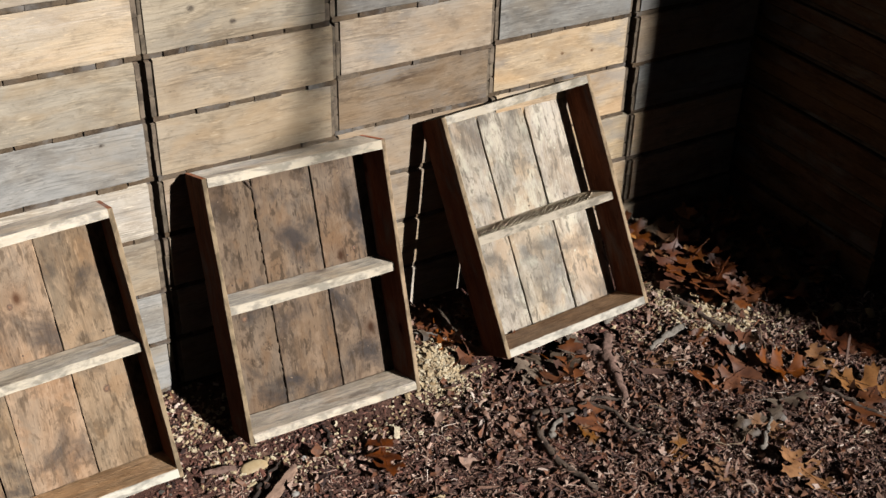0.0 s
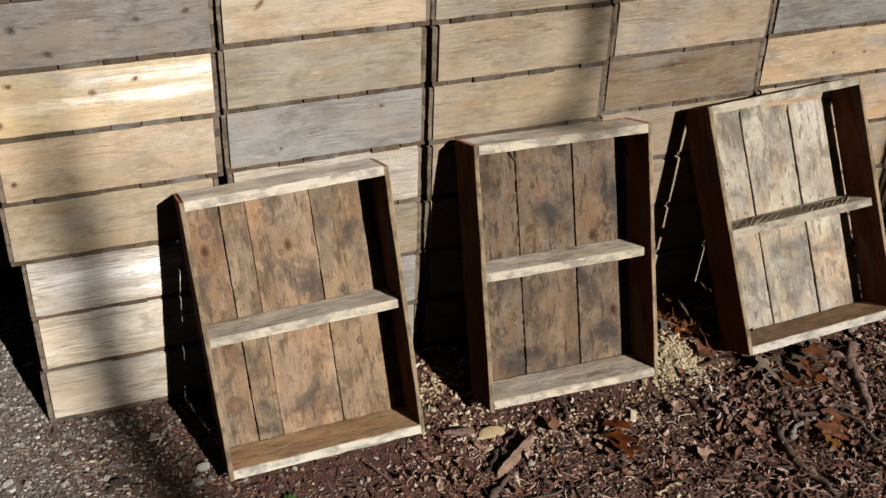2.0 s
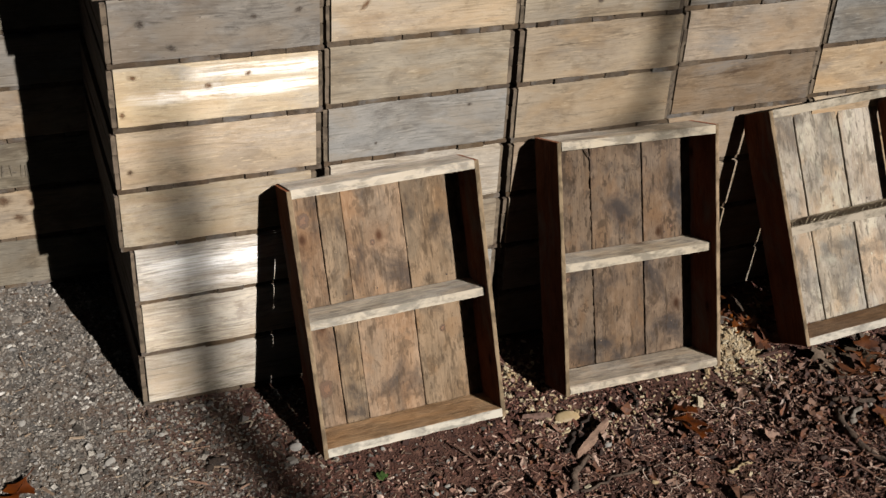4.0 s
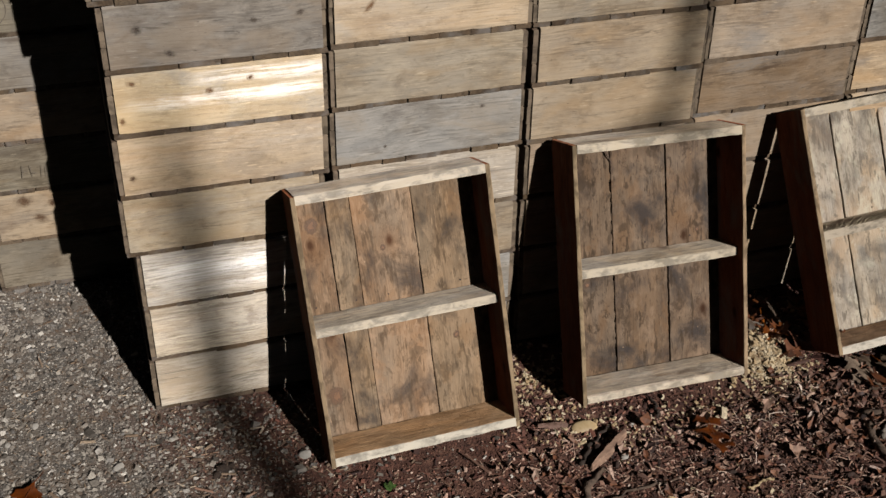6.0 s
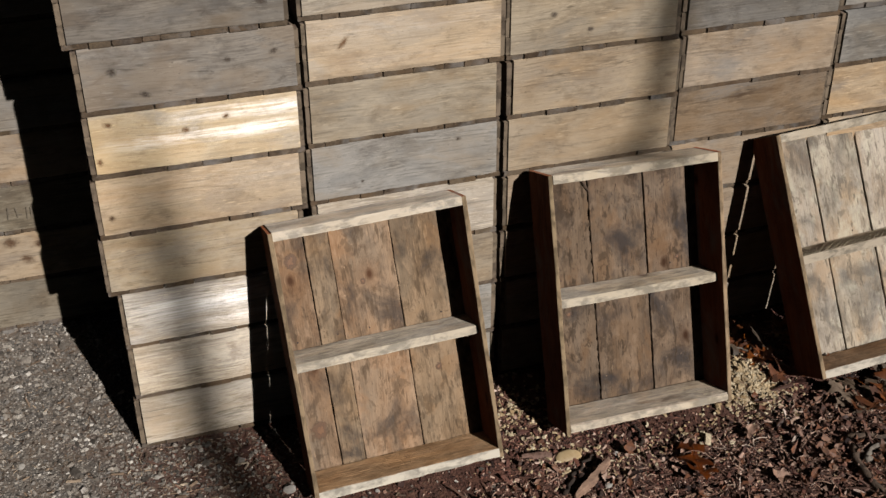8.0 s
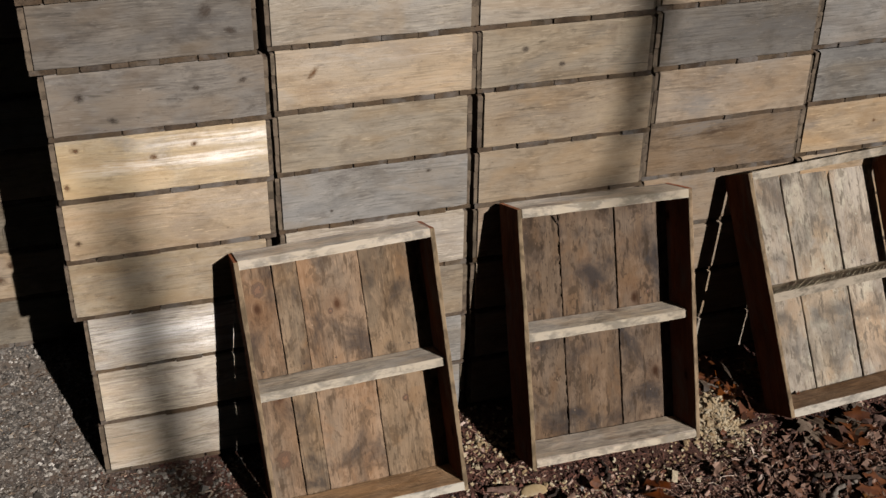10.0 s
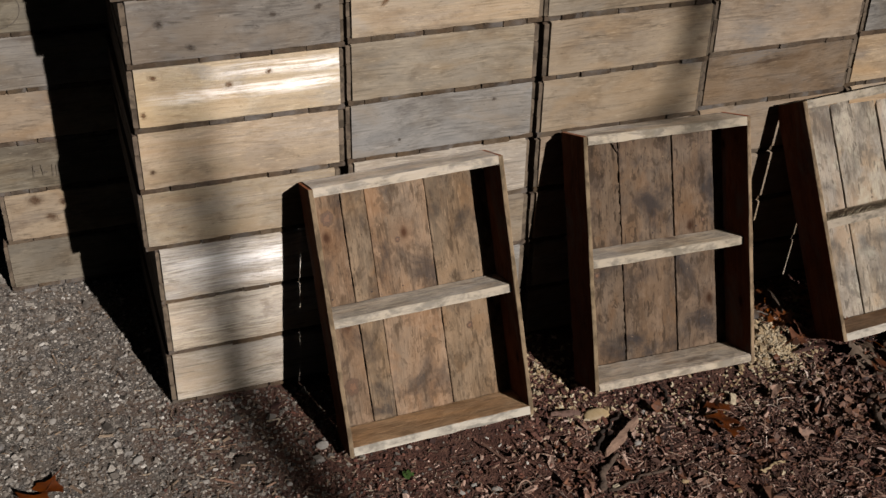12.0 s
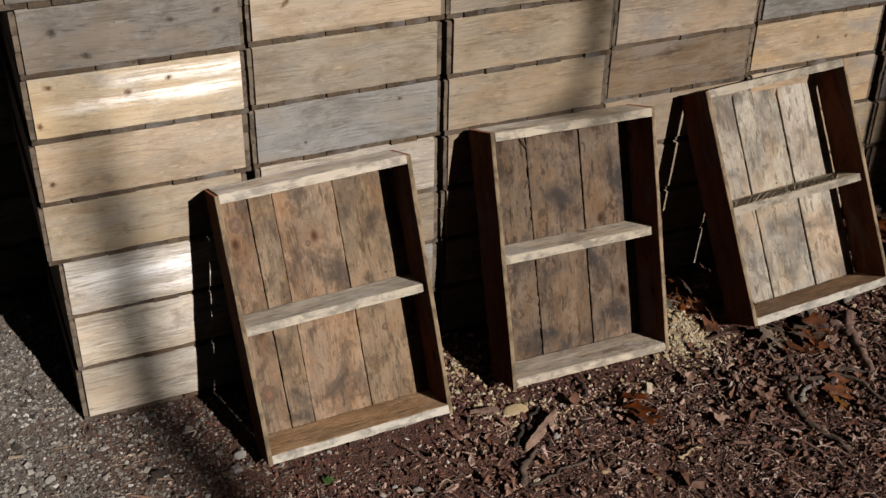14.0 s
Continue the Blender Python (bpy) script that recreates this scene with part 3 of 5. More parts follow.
# ---- stacked crates ----
PITCH = 0.1397
DEPTH = 0.59
CRATE_LABEL = {
    "olive": "olive-grey weathered wooden crate in a stack",
    "pale": "pale bleached wooden crate, end board showing, in a stack",
    "honey": "honey-coloured pine crate with knots, in a stack",
    "bleach": "pale sun-bleached wooden crate near the ground, in a stack",
    "cream": "cream-coloured smooth wooden crate, in a stack",
    "warm": "warm tan wooden crate with faint grain, in a stack",
    "tan": "tan weathered wooden crate with dark stains, in a stack",
    "pink": "light pinkish-tan wooden crate, in a stack",
    "grey": "grey weathered wooden crate with stains, in a stack",
    "ash": "ash-tan weathered wooden crate, in a stack",
    "blue": "silver-grey weathered wooden crate, in a stack",
    "brown": "brown wooden crate, in a stack",
    "umber": "dark red-brown wooden crate in deep shade, in a stack",
    "shiny": "glossy honey-coloured pine crate with knots, in a stack",
    "glare": "pale wooden crate with glossy raised grain, in a stack",
}


FRONT = {}           # the front end board of each crate


def crate(x0, x1, y, z, tone, seed, turn, group, side=None):
    """One shallow slatted crate, its short end to the front; x0, x1: its outer sides."""
    w = x1 - x0
    r = random.Random(seed)
    box = empty("crate", pose(x0, y, z, 0, 0, turn), CRATE_LABEL[tone], "crate", group)
    side = WOOD[side] if side else SIDE
    t, s, b = 0.019, 0.0105, 0.011
    h = PITCH - b - 0.0035
    v = seed % 5
    lo = b + 0.0005
    FRONT[box.name] = piece("end_board", board(w - 2 * s - 0.001, t, h, WOOD[tone], v, 14, 0.0012, 0.0022, 0.12), box, pose(s + 0.0005, 0, lo))
    piece("end_board", board(w - 2 * s - 0.001, t, h, WOOD[tone], (v + 1) % 5, 9, 0.0017, 0.0022), box, pose(s + 0.0005, DEPTH - t, lo))
    set_back = 0.003 + 0.003 * r.random()
    cut = [0.0, 0.30 + 0.08 * r.random(), 0.62 + 0.08 * r.random(), 1.0]
    for x in (s, w):
        for k in range(3):
            a, c = cut[k] * (h - 0.003), cut[k + 1] * (h - 0.003) - 0.0016
            piece("side_slat", board(DEPTH - 0.006, s, round(c - a, 3), side, (v + k) % 3, 4, 0.0009), box, pose(x, set_back + 0.002 * r.random(), lo + a, 0, 0, 90), "darker thin side slat")
    count = r.choice((6, 7, 7, 8))
    widths = [r.uniform(0.6, 1.5) for _ in range(count)]
    a = 0.0
    for k, share in enumerate(widths):
        wid = max(0.012, round(share / sum(widths) * w * 500) / 500 - r.choice((0.001, 0.0015, 0.003)))
        piece("slat", board(DEPTH - 0.006, wid, b - 0.001, SLAT_END, k % 3, 3, 0.0008), box, pose(min(a + wid + 0.001, w), 0.0008 + 0.005 * r.random(), 0.0, 0, 0, 90))
        a += share / sum(widths) * w
    return box


def knot_material(name, rim, mid, whole=False):
    n = Nodes(name)
    pos = n.node("ShaderNodeTexCoord").outputs["Object"]
    r = n.node("ShaderNodeVectorMath", {0: pos})
    r.operation = "LENGTH"
    d = n.math("ADD", r.outputs["Value"], n.math("MULTIPLY", n.math("SUBTRACT", n.noise(n.vmath("ADD", pos, n.node("ShaderNodeCombineXYZ", {"X": n.math("MULTIPLY", n.node("ShaderNodeObjectInfo").outputs["Random"], 30.0), "Y": 0.0, "Z": 0.0}).outputs[0]), 2.4, 5.0, 0.7), 0.5), 1.25))
    col = n.ramp(d, [(0.1, mid if whole else tuple(c * 0.45 for c in mid)), (0.32, mid), (0.42, tuple(c * 0.6 for c in mid)), (0.62, tuple(0.5 * a + 0.5 * c for a, c in zip(mid, rim))), (0.9, rim)])
    n.put(n.b.inputs["Alpha"], n.ramp(d, [(0.12, 0.9), (0.55, 0.8), (0.75, 0.5), (0.95, 0.0)] if whole else [(0.12, 0.95), (0.34, 0.6), (0.60, 0.25), (0.95, 0.0)]))
    return n.done(col, 0.6, 0.3)


KV = [(0, -0.25, 0)] + [(math.cos(a) * (1 + 0.12 * math.sin(3 * a)), 0.0, math.sin(a)) for a in [i * math.pi / 8 for i in range(16)]]
KNOT = {k: mesh_of("knot", KV, [(0, i + 1, (i + 1) % 16 + 1) for i in range(16)], knot_material("pine_knot_" + k, rim, mid, k == "slat"), True) for k, rim, mid in (
    ("honey", (0.40, 0.235, 0.105), (0.33, 0.165, 0.07)), ("tan", (0.25, 0.15, 0.08), (0.17, 0.09, 0.045)), ("grey", (0.18, 0.14, 0.105), (0.13, 0.095, 0.07)), ("slat", (0.15, 0.080, 0.040), (0.27, 0.125, 0.052)))}


def add_knot(box, x, y, z, r, wide=1.3, turn=0.0, tone="tan", label="dark brown knot"):
    piece("knot", KNOT[tone], box, pose(x, y, z, 0, turn, 0) @ Matrix.Diagonal((1.7 * r * wide, 0.0016, 1.7 * r, 1)), label)


# outer left and right side of the crates of each column, from the ground up, with their wood
COLS = [
    (-0.004, [(-0.0020, 0.4210, "bleach"), (0.0040, 0.4210, "bleach"), (0.0030, 0.4190, "glare"), (-0.0160, 0.4170, "cream"), (-0.0100, 0.4280, "warm"), (-0.0050, 0.4310, "shiny"),
             (-0.0040, 0.4330, "grey"), (-0.0180, 0.4180, "grey"), (-0.0200, 0.4200, "tan"), (-0.0120, 0.4180, "honey"), (-0.0180, 0.4200, "grey")]),
    (0.000, [(0.4360, 0.8620, "blue"), (0.4380, 0.8620, "blue"), (0.4400, 0.8640, "ash"), (0.4360, 0.8630, "pale"), (0.4330, 0.8700, "blue"), (0.4360, 0.8680, "ash"),
             (0.4400, 0.8755, "cream"), (0.4340, 0.8695, "pale"), (0.4370, 0.8660, "grey"), (0.4340, 0.8600, "tan"), (0.4400, 0.8640, "pale")]),
    (0.000, [(0.8720, 1.2820, "pink"), (0.8760, 1.2840, "pale"), (0.8720, 1.2820, "pink"), (0.8760, 1.2850, "pink"), (0.8770, 1.2915, "pink"), (0.8800, 1.2975, "tan"),
             (0.8765, 1.2840, "ash"), (0.8705, 1.2820, "pale"), (0.8720, 1.2760, "ash"), (0.8700, 1.2800, "tan"), (0.8760, 1.2840, "honey")]),
    (0.006, [(1.2920, 1.7020, "pale"), (1.2900, 1.7000, "tan"), (1.2940, 1.7040, "pink"), (1.2900, 1.7020, "pink"), (1.2925, 1.7015, "brown"), (1.2985, 1.7035, "pink"),
             (1.2880, 1.6960, "grey"), (1.2840, 1.6760, "tan"), (1.2840, 1.6800, "ash"), (1.2880, 1.6900, "pale"), (1.2900, 1.6920, "tan")]),
    (0.014, [(1.7120, 2.1240, "pink"), (1.7140, 2.1580, "honey"), (1.7160, 2.1470, "honey"), (1.7120, 2.1240, "honey"), (1.7025, 2.1140, "honey"), (1.7045, 2.1020, "blue"),
             (1.6970, 2.0940, "blue"), (1.6900, 2.0900, "tan"), (1.6960, 2.0960, "pale"), (1.7000, 2.1000, "ash"), (1.7000, 2.1040, "tan")]),
    (0.012, [(2.1400, 2.5450, "tan"), (2.1600, 2.5420, "tan"), (2.1490, 2.5430, "honey"), (2.1420, 2.5440, "blue"), (2.1245, 2.5400, "tan"), (2.1180, 2.5300, "blue"),
             (2.1120, 2.5240, "tan"), (2.1140, 2.5260, "grey"), (2.1160, 2.5280, "tan"), (2.1160, 2.5280, "brown"), (2.1200, 2.5300, "tan")]),
]
# knots that stand out: (column, row): share of the width and height of the end board, radius, stretch, turn
KNOTS = {
    (0, 5): [(0.45, 0.60, 0.007, 1.3, 0), (0.64, 0.76, 0.006, 1.3, 0), (0.11, 0.86, 0.006, 1.8, 10), (0.05, 0.22, 0.008, 0.8, 0)],
    (0, 6): [(0.16, 0.62, 0.009, 1.1, 0), (0.67, 0.60, 0.006, 1.2, 0), (0.88, 0.66, 0.006, 1.5, -20), (0.29, 0.18, 0.007, 1.6, 30)],
    (0, 7): [(0.77, 0.70, 0.017, 0.9, 60), (0.88, 0.36, 0.007, 1.8, 25)],
    (0, 4): [(0.07, 0.30, 0.007, 1.1, 0)],
    (0, 1): [(0.93, 0.60, 0.005, 1.3, 0)],
    (1, 4): [(0.27, 0.25, 0.004, 1.0, 0), (0.77, 0.80, 0.004, 1.6, 0)],
    (1, 6): [(0.19, 0.60, 0.006, 3.0, -52)],
    (2, 6): [(0.26, 0.64, 0.007, 1.2, 0), (0.47, 0.30, 0.006, 1.4, 0)],
    (2, 7): [(0.62, 0.70, 0.005, 1.2, 0)],
    (4, 4): [(0.50, 0.52, 0.005, 1.1, 0), (0.72, 0.44, 0.005, 1.1, 0)],
    (7, 1): [(0.20, 0.90, 0.016, 1.3, 0), (0.36, 0.78, 0.012, 0.8, 0), (0.28, 0.45, 0.012, 1.5, 20)],
    (7, 2): [(0.07, 0.25, 0.005, 1.2, 0)],
}


def knotted(box, w, key, tone):
    tone = {"shiny": "honey", "honey": "honey", "cream": "honey", "grey": "grey", "ash": "grey", "olive": "grey", "blue": "grey", "pale": "honey"}.get(tone, "tan")
    for fx, fz, r, wide, turn in KNOTS.get(key, ()):
        add_knot(FRONT[box.name], fx * w - 0.011, -0.0004, 0.0015 + fz * 0.122, 0.8 * r, wide, turn, tone)


JUT = random.Random(5)
for c, (base, rows) in enumerate(COLS):
    for k, (x0, x1, tone) in enumerate(rows):
        even = 0.25 if c in (3, 4) and k < 5 else 1.0          # pushed flush behind the shelves
        y = even * JUT.uniform(-0.004, 0.004) + (-0.002 if c == 0 and k < 3 else 0.009 if even < 1 else 0.008 if c < 2 and k == 3 else 0.0)
        knotted(crate(x0, x1, y, base + k * PITCH, tone, 100 * c + k, even * JUT.uniform(-0.5, 0.5), "long wall of stacked crates"), x1 - x0, (c, k), tone)

# the stack set back beyond the gap
FAR = []
for k, (x0, tone) in enumerate([(-0.340, "olive"), (-0.325, "tan"), (-0.372, "olive"), (-0.365, "tan"), (-0.378, "grey"), (-0.370, "olive"), (-0.375, "grey"),
                                (-0.368, "grey"), (-0.372, "honey"), (-0.376, "tan"), (-0.370, "grey")]):
    FAR.append(crate(x0, x0 + 0.42, 0.59 + JUT.uniform(-0.006, 0.006), k * PITCH, tone, 700 + k, JUT.uniform(-0.4, 0.4), "stack of crates set back"))
    knotted(FAR[-1], 0.42, (7, k), tone)

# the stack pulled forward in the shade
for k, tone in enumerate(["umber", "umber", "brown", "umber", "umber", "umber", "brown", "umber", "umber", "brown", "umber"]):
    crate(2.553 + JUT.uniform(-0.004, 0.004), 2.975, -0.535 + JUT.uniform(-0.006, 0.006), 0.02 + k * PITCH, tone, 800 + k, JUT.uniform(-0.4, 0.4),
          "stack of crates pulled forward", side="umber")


# ---- shelves made of crates, leaning on the wall ----
def leaning(x, y, z, lean, inplane, yaw):
    return pose(x, y, z) @ pose(0, 0, 0, 0, 0, yaw) @ pose(0, 0, 0, lean) @ pose(0, 0, 0, 0, inplane)


def crate_shelf(m, w, h, d, cuts, which, label, shelf_z, recess, gap=0.0022, first=0.0):
    """An old crate stood on end: two thin sides, top, bottom, one shelf, and upright slats for a back."""
    back, s, e = 0.0095, 0.0095, 0.0198
    ob = empty("crate_shelf", m, label, "shelf", "crate shelves leaning on the wall")
    side = board(h, s, d - back, SHELF_SIDE, which, 12, 0.0009, 0.0014)
    for x in (s, w):
        # board: x up, y thickness, z depth
        mm = Matrix(((0, -1, 0, x), (0, 0, 1, 0), (1, 0, 0, 0), (0, 0, 0, 1)))
        piece("side_board", side, ob, mm, "thin brown side board, shade put into its wide faces")
    inner = w - 2 * s - 0.001
    piece("top_board", board(inner, d - back - 0.001, e, SHELF_EDGE, which, 16, 0.0005, 0.0018, 2.0), ob, pose(s + 0.0005, 0, h - e), "bleached end board")
    piece("bottom_board", board(inner, d - back - 0.001, e, SHELF_EDGE if which == 2 else SHELF_DIRTY, which + 3, 16, 0.0006, 0.005 if which == 2 else 0.0018, 3.0 if which == 1 else 2.0), ob, pose(s + 0.0005, 0, 0, 5.0 if which == 3 else 2.0), "dirty brown end board" if which != 2 else "bleached end board")
    piece("shelf_board", board(inner, d - back - recess - 0.001, e, SHELF_SAWN if which == 3 else SHELF_EDGE, which + 6, 12, 0.0005, 0.0018, 2.0), ob, pose(s + 0.0005, recess, shelf_z - e / 2, 5.0 if which == 3 else 2.5), "bleached shelf board")
    xs = [first, *cuts]
    for k in range(len(cuts)):
        a, c = xs[k] + gap * (0.4 + 0.6 * ((k * 7 + which) % 3) / 2), xs[k + 1] - gap / 2
        bd = board(h - 0.004 - 0.003 * (k % 2), c - a, back, SLATS[which], 10 * which + k, 70 if which == 2 else 30, 0.0003, 0.0012, 7.0 if which == 2 and k == 0 else 2.5)
        # x down, y across, z to the front
        mm = Matrix(((0, 1, 0, a), (0, 0, -1, d), (-1, 0, 0, h - 0.002), (0, 0, 0, 1)))
        piece("back_slat", bd, ob, mm, "upright stained back slat")
    # nail heads where the ends are fixed
    nv, nf = tube([(0, -0.0012, 0), (0, 0.004, 0)], [0.0019, 0.0019], 8)
    nail = mesh_of("nail", nv, nf, M_NAIL)
    for k in range(len(cuts)):
        mid = (xs[k] + xs[k + 1]) / 2
        piece("nail", nail, ob, pose(mid + 0.012 * ((k % 2) * 2 - 1), d - back, shelf_z + 0.03))
    return ob


one = crate_shelf(leaning(0.3383, -0.3267, 0.0231, -20.78, -2.33, -0.98), 0.4286, 0.5956, 0.1303, [0.0851, 0.1408, 0.2777, 0.4286], 1,
                  "small brown shelf made from an upended wooden crate", 0.2937, 0.022, first=0.0078)
two = crate_shelf(leaning(0.9208, -0.324, 0.0552, -19.71, 1.56, 1.47), 0.4243, 0.5927, 0.1242, [0.1408, 0.2811, 0.4243], 2,
                  "dark-stained shelf made from an upended wooden crate", 0.2972, 0.024, gap=0.004)
three = crate_shelf(leaning(1.5462, -0.3736, 0.097, -30.0, -2.92, -0.20), 0.4182, 0.5844, 0.1257, [0.1478, 0.2809, 0.4075], 3,
                    "bleached shelf made from an upended wooden crate, leaning steeply", 0.2825, 0.018, gap=0.004, first=0.0125)
# torn saw ridges standing up across the top of its shelf board
RR = random.Random(8)
rv, rf = [], []
for k in range(78):
    x, y0, reach = 0.004 + 0.0044 * k + RR.uniform(-0.002, 0.002), 0.021 + 0.012 * RR.random(), RR.uniform(0.04, 0.07)
    slant, up, wide = RR.uniform(0.7, 1.1), RR.uniform(0.0006, 0.0015), RR.uniform(0.0022, 0.0036)
    n0 = len(rv)
    for f, tall in ((0.0, 0.5), (0.5, 1.0), (1.0, 0.3)):
        cx, cy = x + slant * reach * f + RR.uniform(-0.0006, 0.0006), y0 + reach * f
        z = 0.2926 + math.tan(radians(5.0)) * (cy - 0.018)
        rv += [(cx - wide / 2, cy, z - 0.0006), (cx + wide / 2, cy, z - 0.0006), (cx + 0.1 * wide, cy - 0.0008, z + up * tall)]
    for a in (n0, n0 + 3):
        rf += [(a, a + 3, a + 5, a + 2), (a + 1, a + 2, a + 5, a + 4), (a, a + 1, a + 4, a + 3)]
    rf += [(n0, n0 + 2, n0 + 1), (n0 + 6, n0 + 7, n0 + 8)]
piece("rough_sawn_face", mesh_of("rough_sawn_face", rv, rf, SHELF_SAWN), three, Matrix.Identity(4), "torn pale sawn face of the shelf board")
for x, z, r in ((0.048, 0.115, 0.015), (0.050, 0.505, 0.012), (0.340, 0.20, 0.006), (0.20, 0.43, 0.005)):
    add_knot(one, x, 0.1201, z, r, 0.85, 8, "slat", "round orange-brown knot in a slat")
for x, z, r in ((0.072, 0.245, 0.005), (0.36, 0.34, 0.004)):
    add_knot(two, x, 0.1140, z, r, 1.0, 0, "slat", "small dark knot hole in a slat")
sv, sf = tube([(0.116, 0.108, 0.568), (0.130, 0.106, 0.546), (0.143, 0.110, 0.522)], [0.0012, 0.0022, 0.0006], 6)
piece("splinter", mesh_of("splinter", sv, sf, M_STICK), two, Matrix.Identity(4), "thin dark splinter hanging in a crack")


# ---- loose bits on the ground ----
RNG = np.random.default_rng(11)


def turns(n, tilt):
    """Random turns about z with a random tilt: n 3x3 matrices."""
    a, b, c = RNG.uniform(0, 2 * np.pi, n), RNG.normal(0, tilt, n), RNG.normal(0, tilt, n)
    z, o = np.zeros(n), np.ones(n)
    rz = np.stack([np.cos(a), -np.sin(a), z, np.sin(a), np.cos(a), z, z, z, o], 1).reshape(n, 3, 3)
    ry = np.stack([np.cos(b), z, np.sin(b), z, o, z, -np.sin(b), z, np.cos(b)], 1).reshape(n, 3, 3)
    rx = np.stack([o, z, z, z, np.cos(c), -np.sin(c), z, np.sin(c), np.cos(c)], 1).reshape(n, 3, 3)
    return rz @ ry @ rx


def scatter(name, places, sizes, tilt, shape, faces, material, label, lift=0.3, jitter=0.0, smooth=False):
    """Many small pieces of one shape joined into one object."""
    n = len(places)
    base = np.array(shape, float)
    v = np.repeat(base[None], n, 0)
    if jitter:
        v = v * (1 + RNG.uniform(-jitter, jitter, v.shape))
    v = v * sizes[:, None, :]
    v = np.einsum("nij,nkj->nki", turns(n, tilt), v)
    z = ground_z(places[:, 0], places[:, 1]) + lift * sizes[:, 2] + (places[:, 2] if places.shape[1] > 2 else 0)
    v += np.stack([places[:, 0], places[:, 1], z], 1)[:, None, :]
    k = len(base)
    fs = []
    for f in faces:
        fs.append(np.array(f)[None] + k * np.arange(n)[:, None])
    allf = [row for block in fs for row in block.tolist()]
    me = mesh_of(name, v.reshape(-1, 3).tolist(), allf, material, smooth)
    return tagged(new(name, me), label, "ground litter", kind="stuff")


BOX = [(-.5, -.5, -.5), (.5, -.45, -.5), (.46, .5, -.5), (-.48, .46, -.5), (-.47, -.45, .5), (.45, -.5, .5), (.5, .42, .5), (-.44, .5, .5)]
BOX_F = [(0, 3, 2, 1), (4, 5, 6, 7), (0, 1, 5, 4), (1, 2, 6, 5), (2, 3, 7, 6), (3, 0, 4, 7)]


def ball(sub):
    bm = bmesh.new()
    bmesh.ops.create_icosphere(bm, subdivisions=sub, radius=0.5)
    vs, fs = [tuple(v.co) for v in bm.verts], [tuple(v.index for v in f.verts) for f in bm.faces]
    bm.free()
    return vs, fs


def spots(n, x0, x1, y0, y1, keep):
    """Random places in a rectangle, kept by a density function of x and y."""
    out = []
    while sum(map(len, out)) < n:
        p = np.stack([RNG.uniform(x0, x1, 4 * n), RNG.uniform(y0, y1, 4 * n)], 1)
        out.append(p[RNG.random(len(p)) < keep(p[:, 0], p[:, 1])])
    return np.concatenate(out)[:n]


def mulch_density(x, y):
    wob = 0.10 * np.sin(7 * y + 1.0) + 0.06 * np.sin(17 * y + 5 * x)
    f = np.clip((x + 0.02 + wob) / 0.55, 0.04, 1)
    return f * (0.55 + 0.45 * np.sin(9 * x + 3 * y) * np.sin(8 * y - 2 * x))


def sized(n, a, b, c, spread=0.45):
    k = np.exp(RNG.normal(0, spread, n))[:, None]
    return np.stack([RNG.uniform(*a, n), RNG.uniform(*b, n), RNG.uniform(*c, n)], 1) * k


p = spots(19000, -0.1, 2.75, -1.15, 0.02, lambda x, y: mulch_density(x, y) * np.clip((x - 0.15) / 1.0, 0.22, 1))
scatter("mulch_chips", p, sized(len(p), (0.004, 0.013), (0.0012, 0.0032), (0.001, 0.0026), 0.45), 0.3, BOX, BOX_F, M_CHIP, "dark brown wood mulch chips covering the soil", 0.4, 0.45)
p = spots(26000, -0.1, 2.75, -1.15, 0.02, mulch_density)
scatter("mulch_crumbs", p, sized(len(p), (0.002, 0.005), (0.0018, 0.004), (0.0015, 0.0035)), 0.7, BOX, BOX_F, M_CHIP, "crumbs of rotted brown bark", 0.4, 0.3)


def pale_density(x, y):
    f = 0.012 * (x > 0.75)
    for cx, cy, sx, sy, a in ((1.42, -0.24, 0.05, 0.07, 1.0), (1.39, -0.30, 0.09, 0.05, 0.5), (0.86, -0.16, 0.06, 0.10, 0.5), (1.15, -0.40, 0.20, 0.05, 0.35), (2.17, -0.30, 0.07, 0.12, 0.75),
                              (2.28, -0.52, 0.10, 0.10, 0.3), (0.90, -0.33, 0.10, 0.06, 0.3), (1.95, -0.45, 0.15, 0.10, 0.2)):
        f = f + a * np.exp(-((x - cx) / sx) ** 2 - ((y - cy) / sy) ** 2)
    return np.clip(f, 0, 1)


p = spots(3000, 0.5, 2.7, -1.1, 0.0, pale_density)
scatter("pale_wood_chips", p, sized(len(p), (0.0035, 0.009), (0.002, 0.006), (0.0015, 0.004), 0.35), 0.5, BOX, BOX_F, M_SAWDUST, "pale sawdust and small wood chips", 0.7, 0.3)

heap = np.stack([RNG.normal(1.425, 0.032, 2600), RNG.normal(-0.235, 0.06, 2600)], 1)
heap = np.column_stack([heap, 0.022 * np.exp(-((heap[:, 0] - 1.425) / 0.04) ** 2 - ((heap[:, 1] + 0.235) / 0.07) ** 2)])
scatter("sawdust_heap", heap, sized(len(heap), (0.003, 0.008), (0.002, 0.005), (0.0015, 0.004), 0.35), 0.6, BOX, BOX_F, M_SAWDUST, "small heap of pale sawdust and shavings between two shelves", 0.6, 0.4)


spill = np.stack([RNG.normal(2.15, 0.055, 4200), RNG.normal(-0.345, 0.075, 4200)], 1)
spill = np.column_stack([spill, np.full(len(spill), 0.004)])
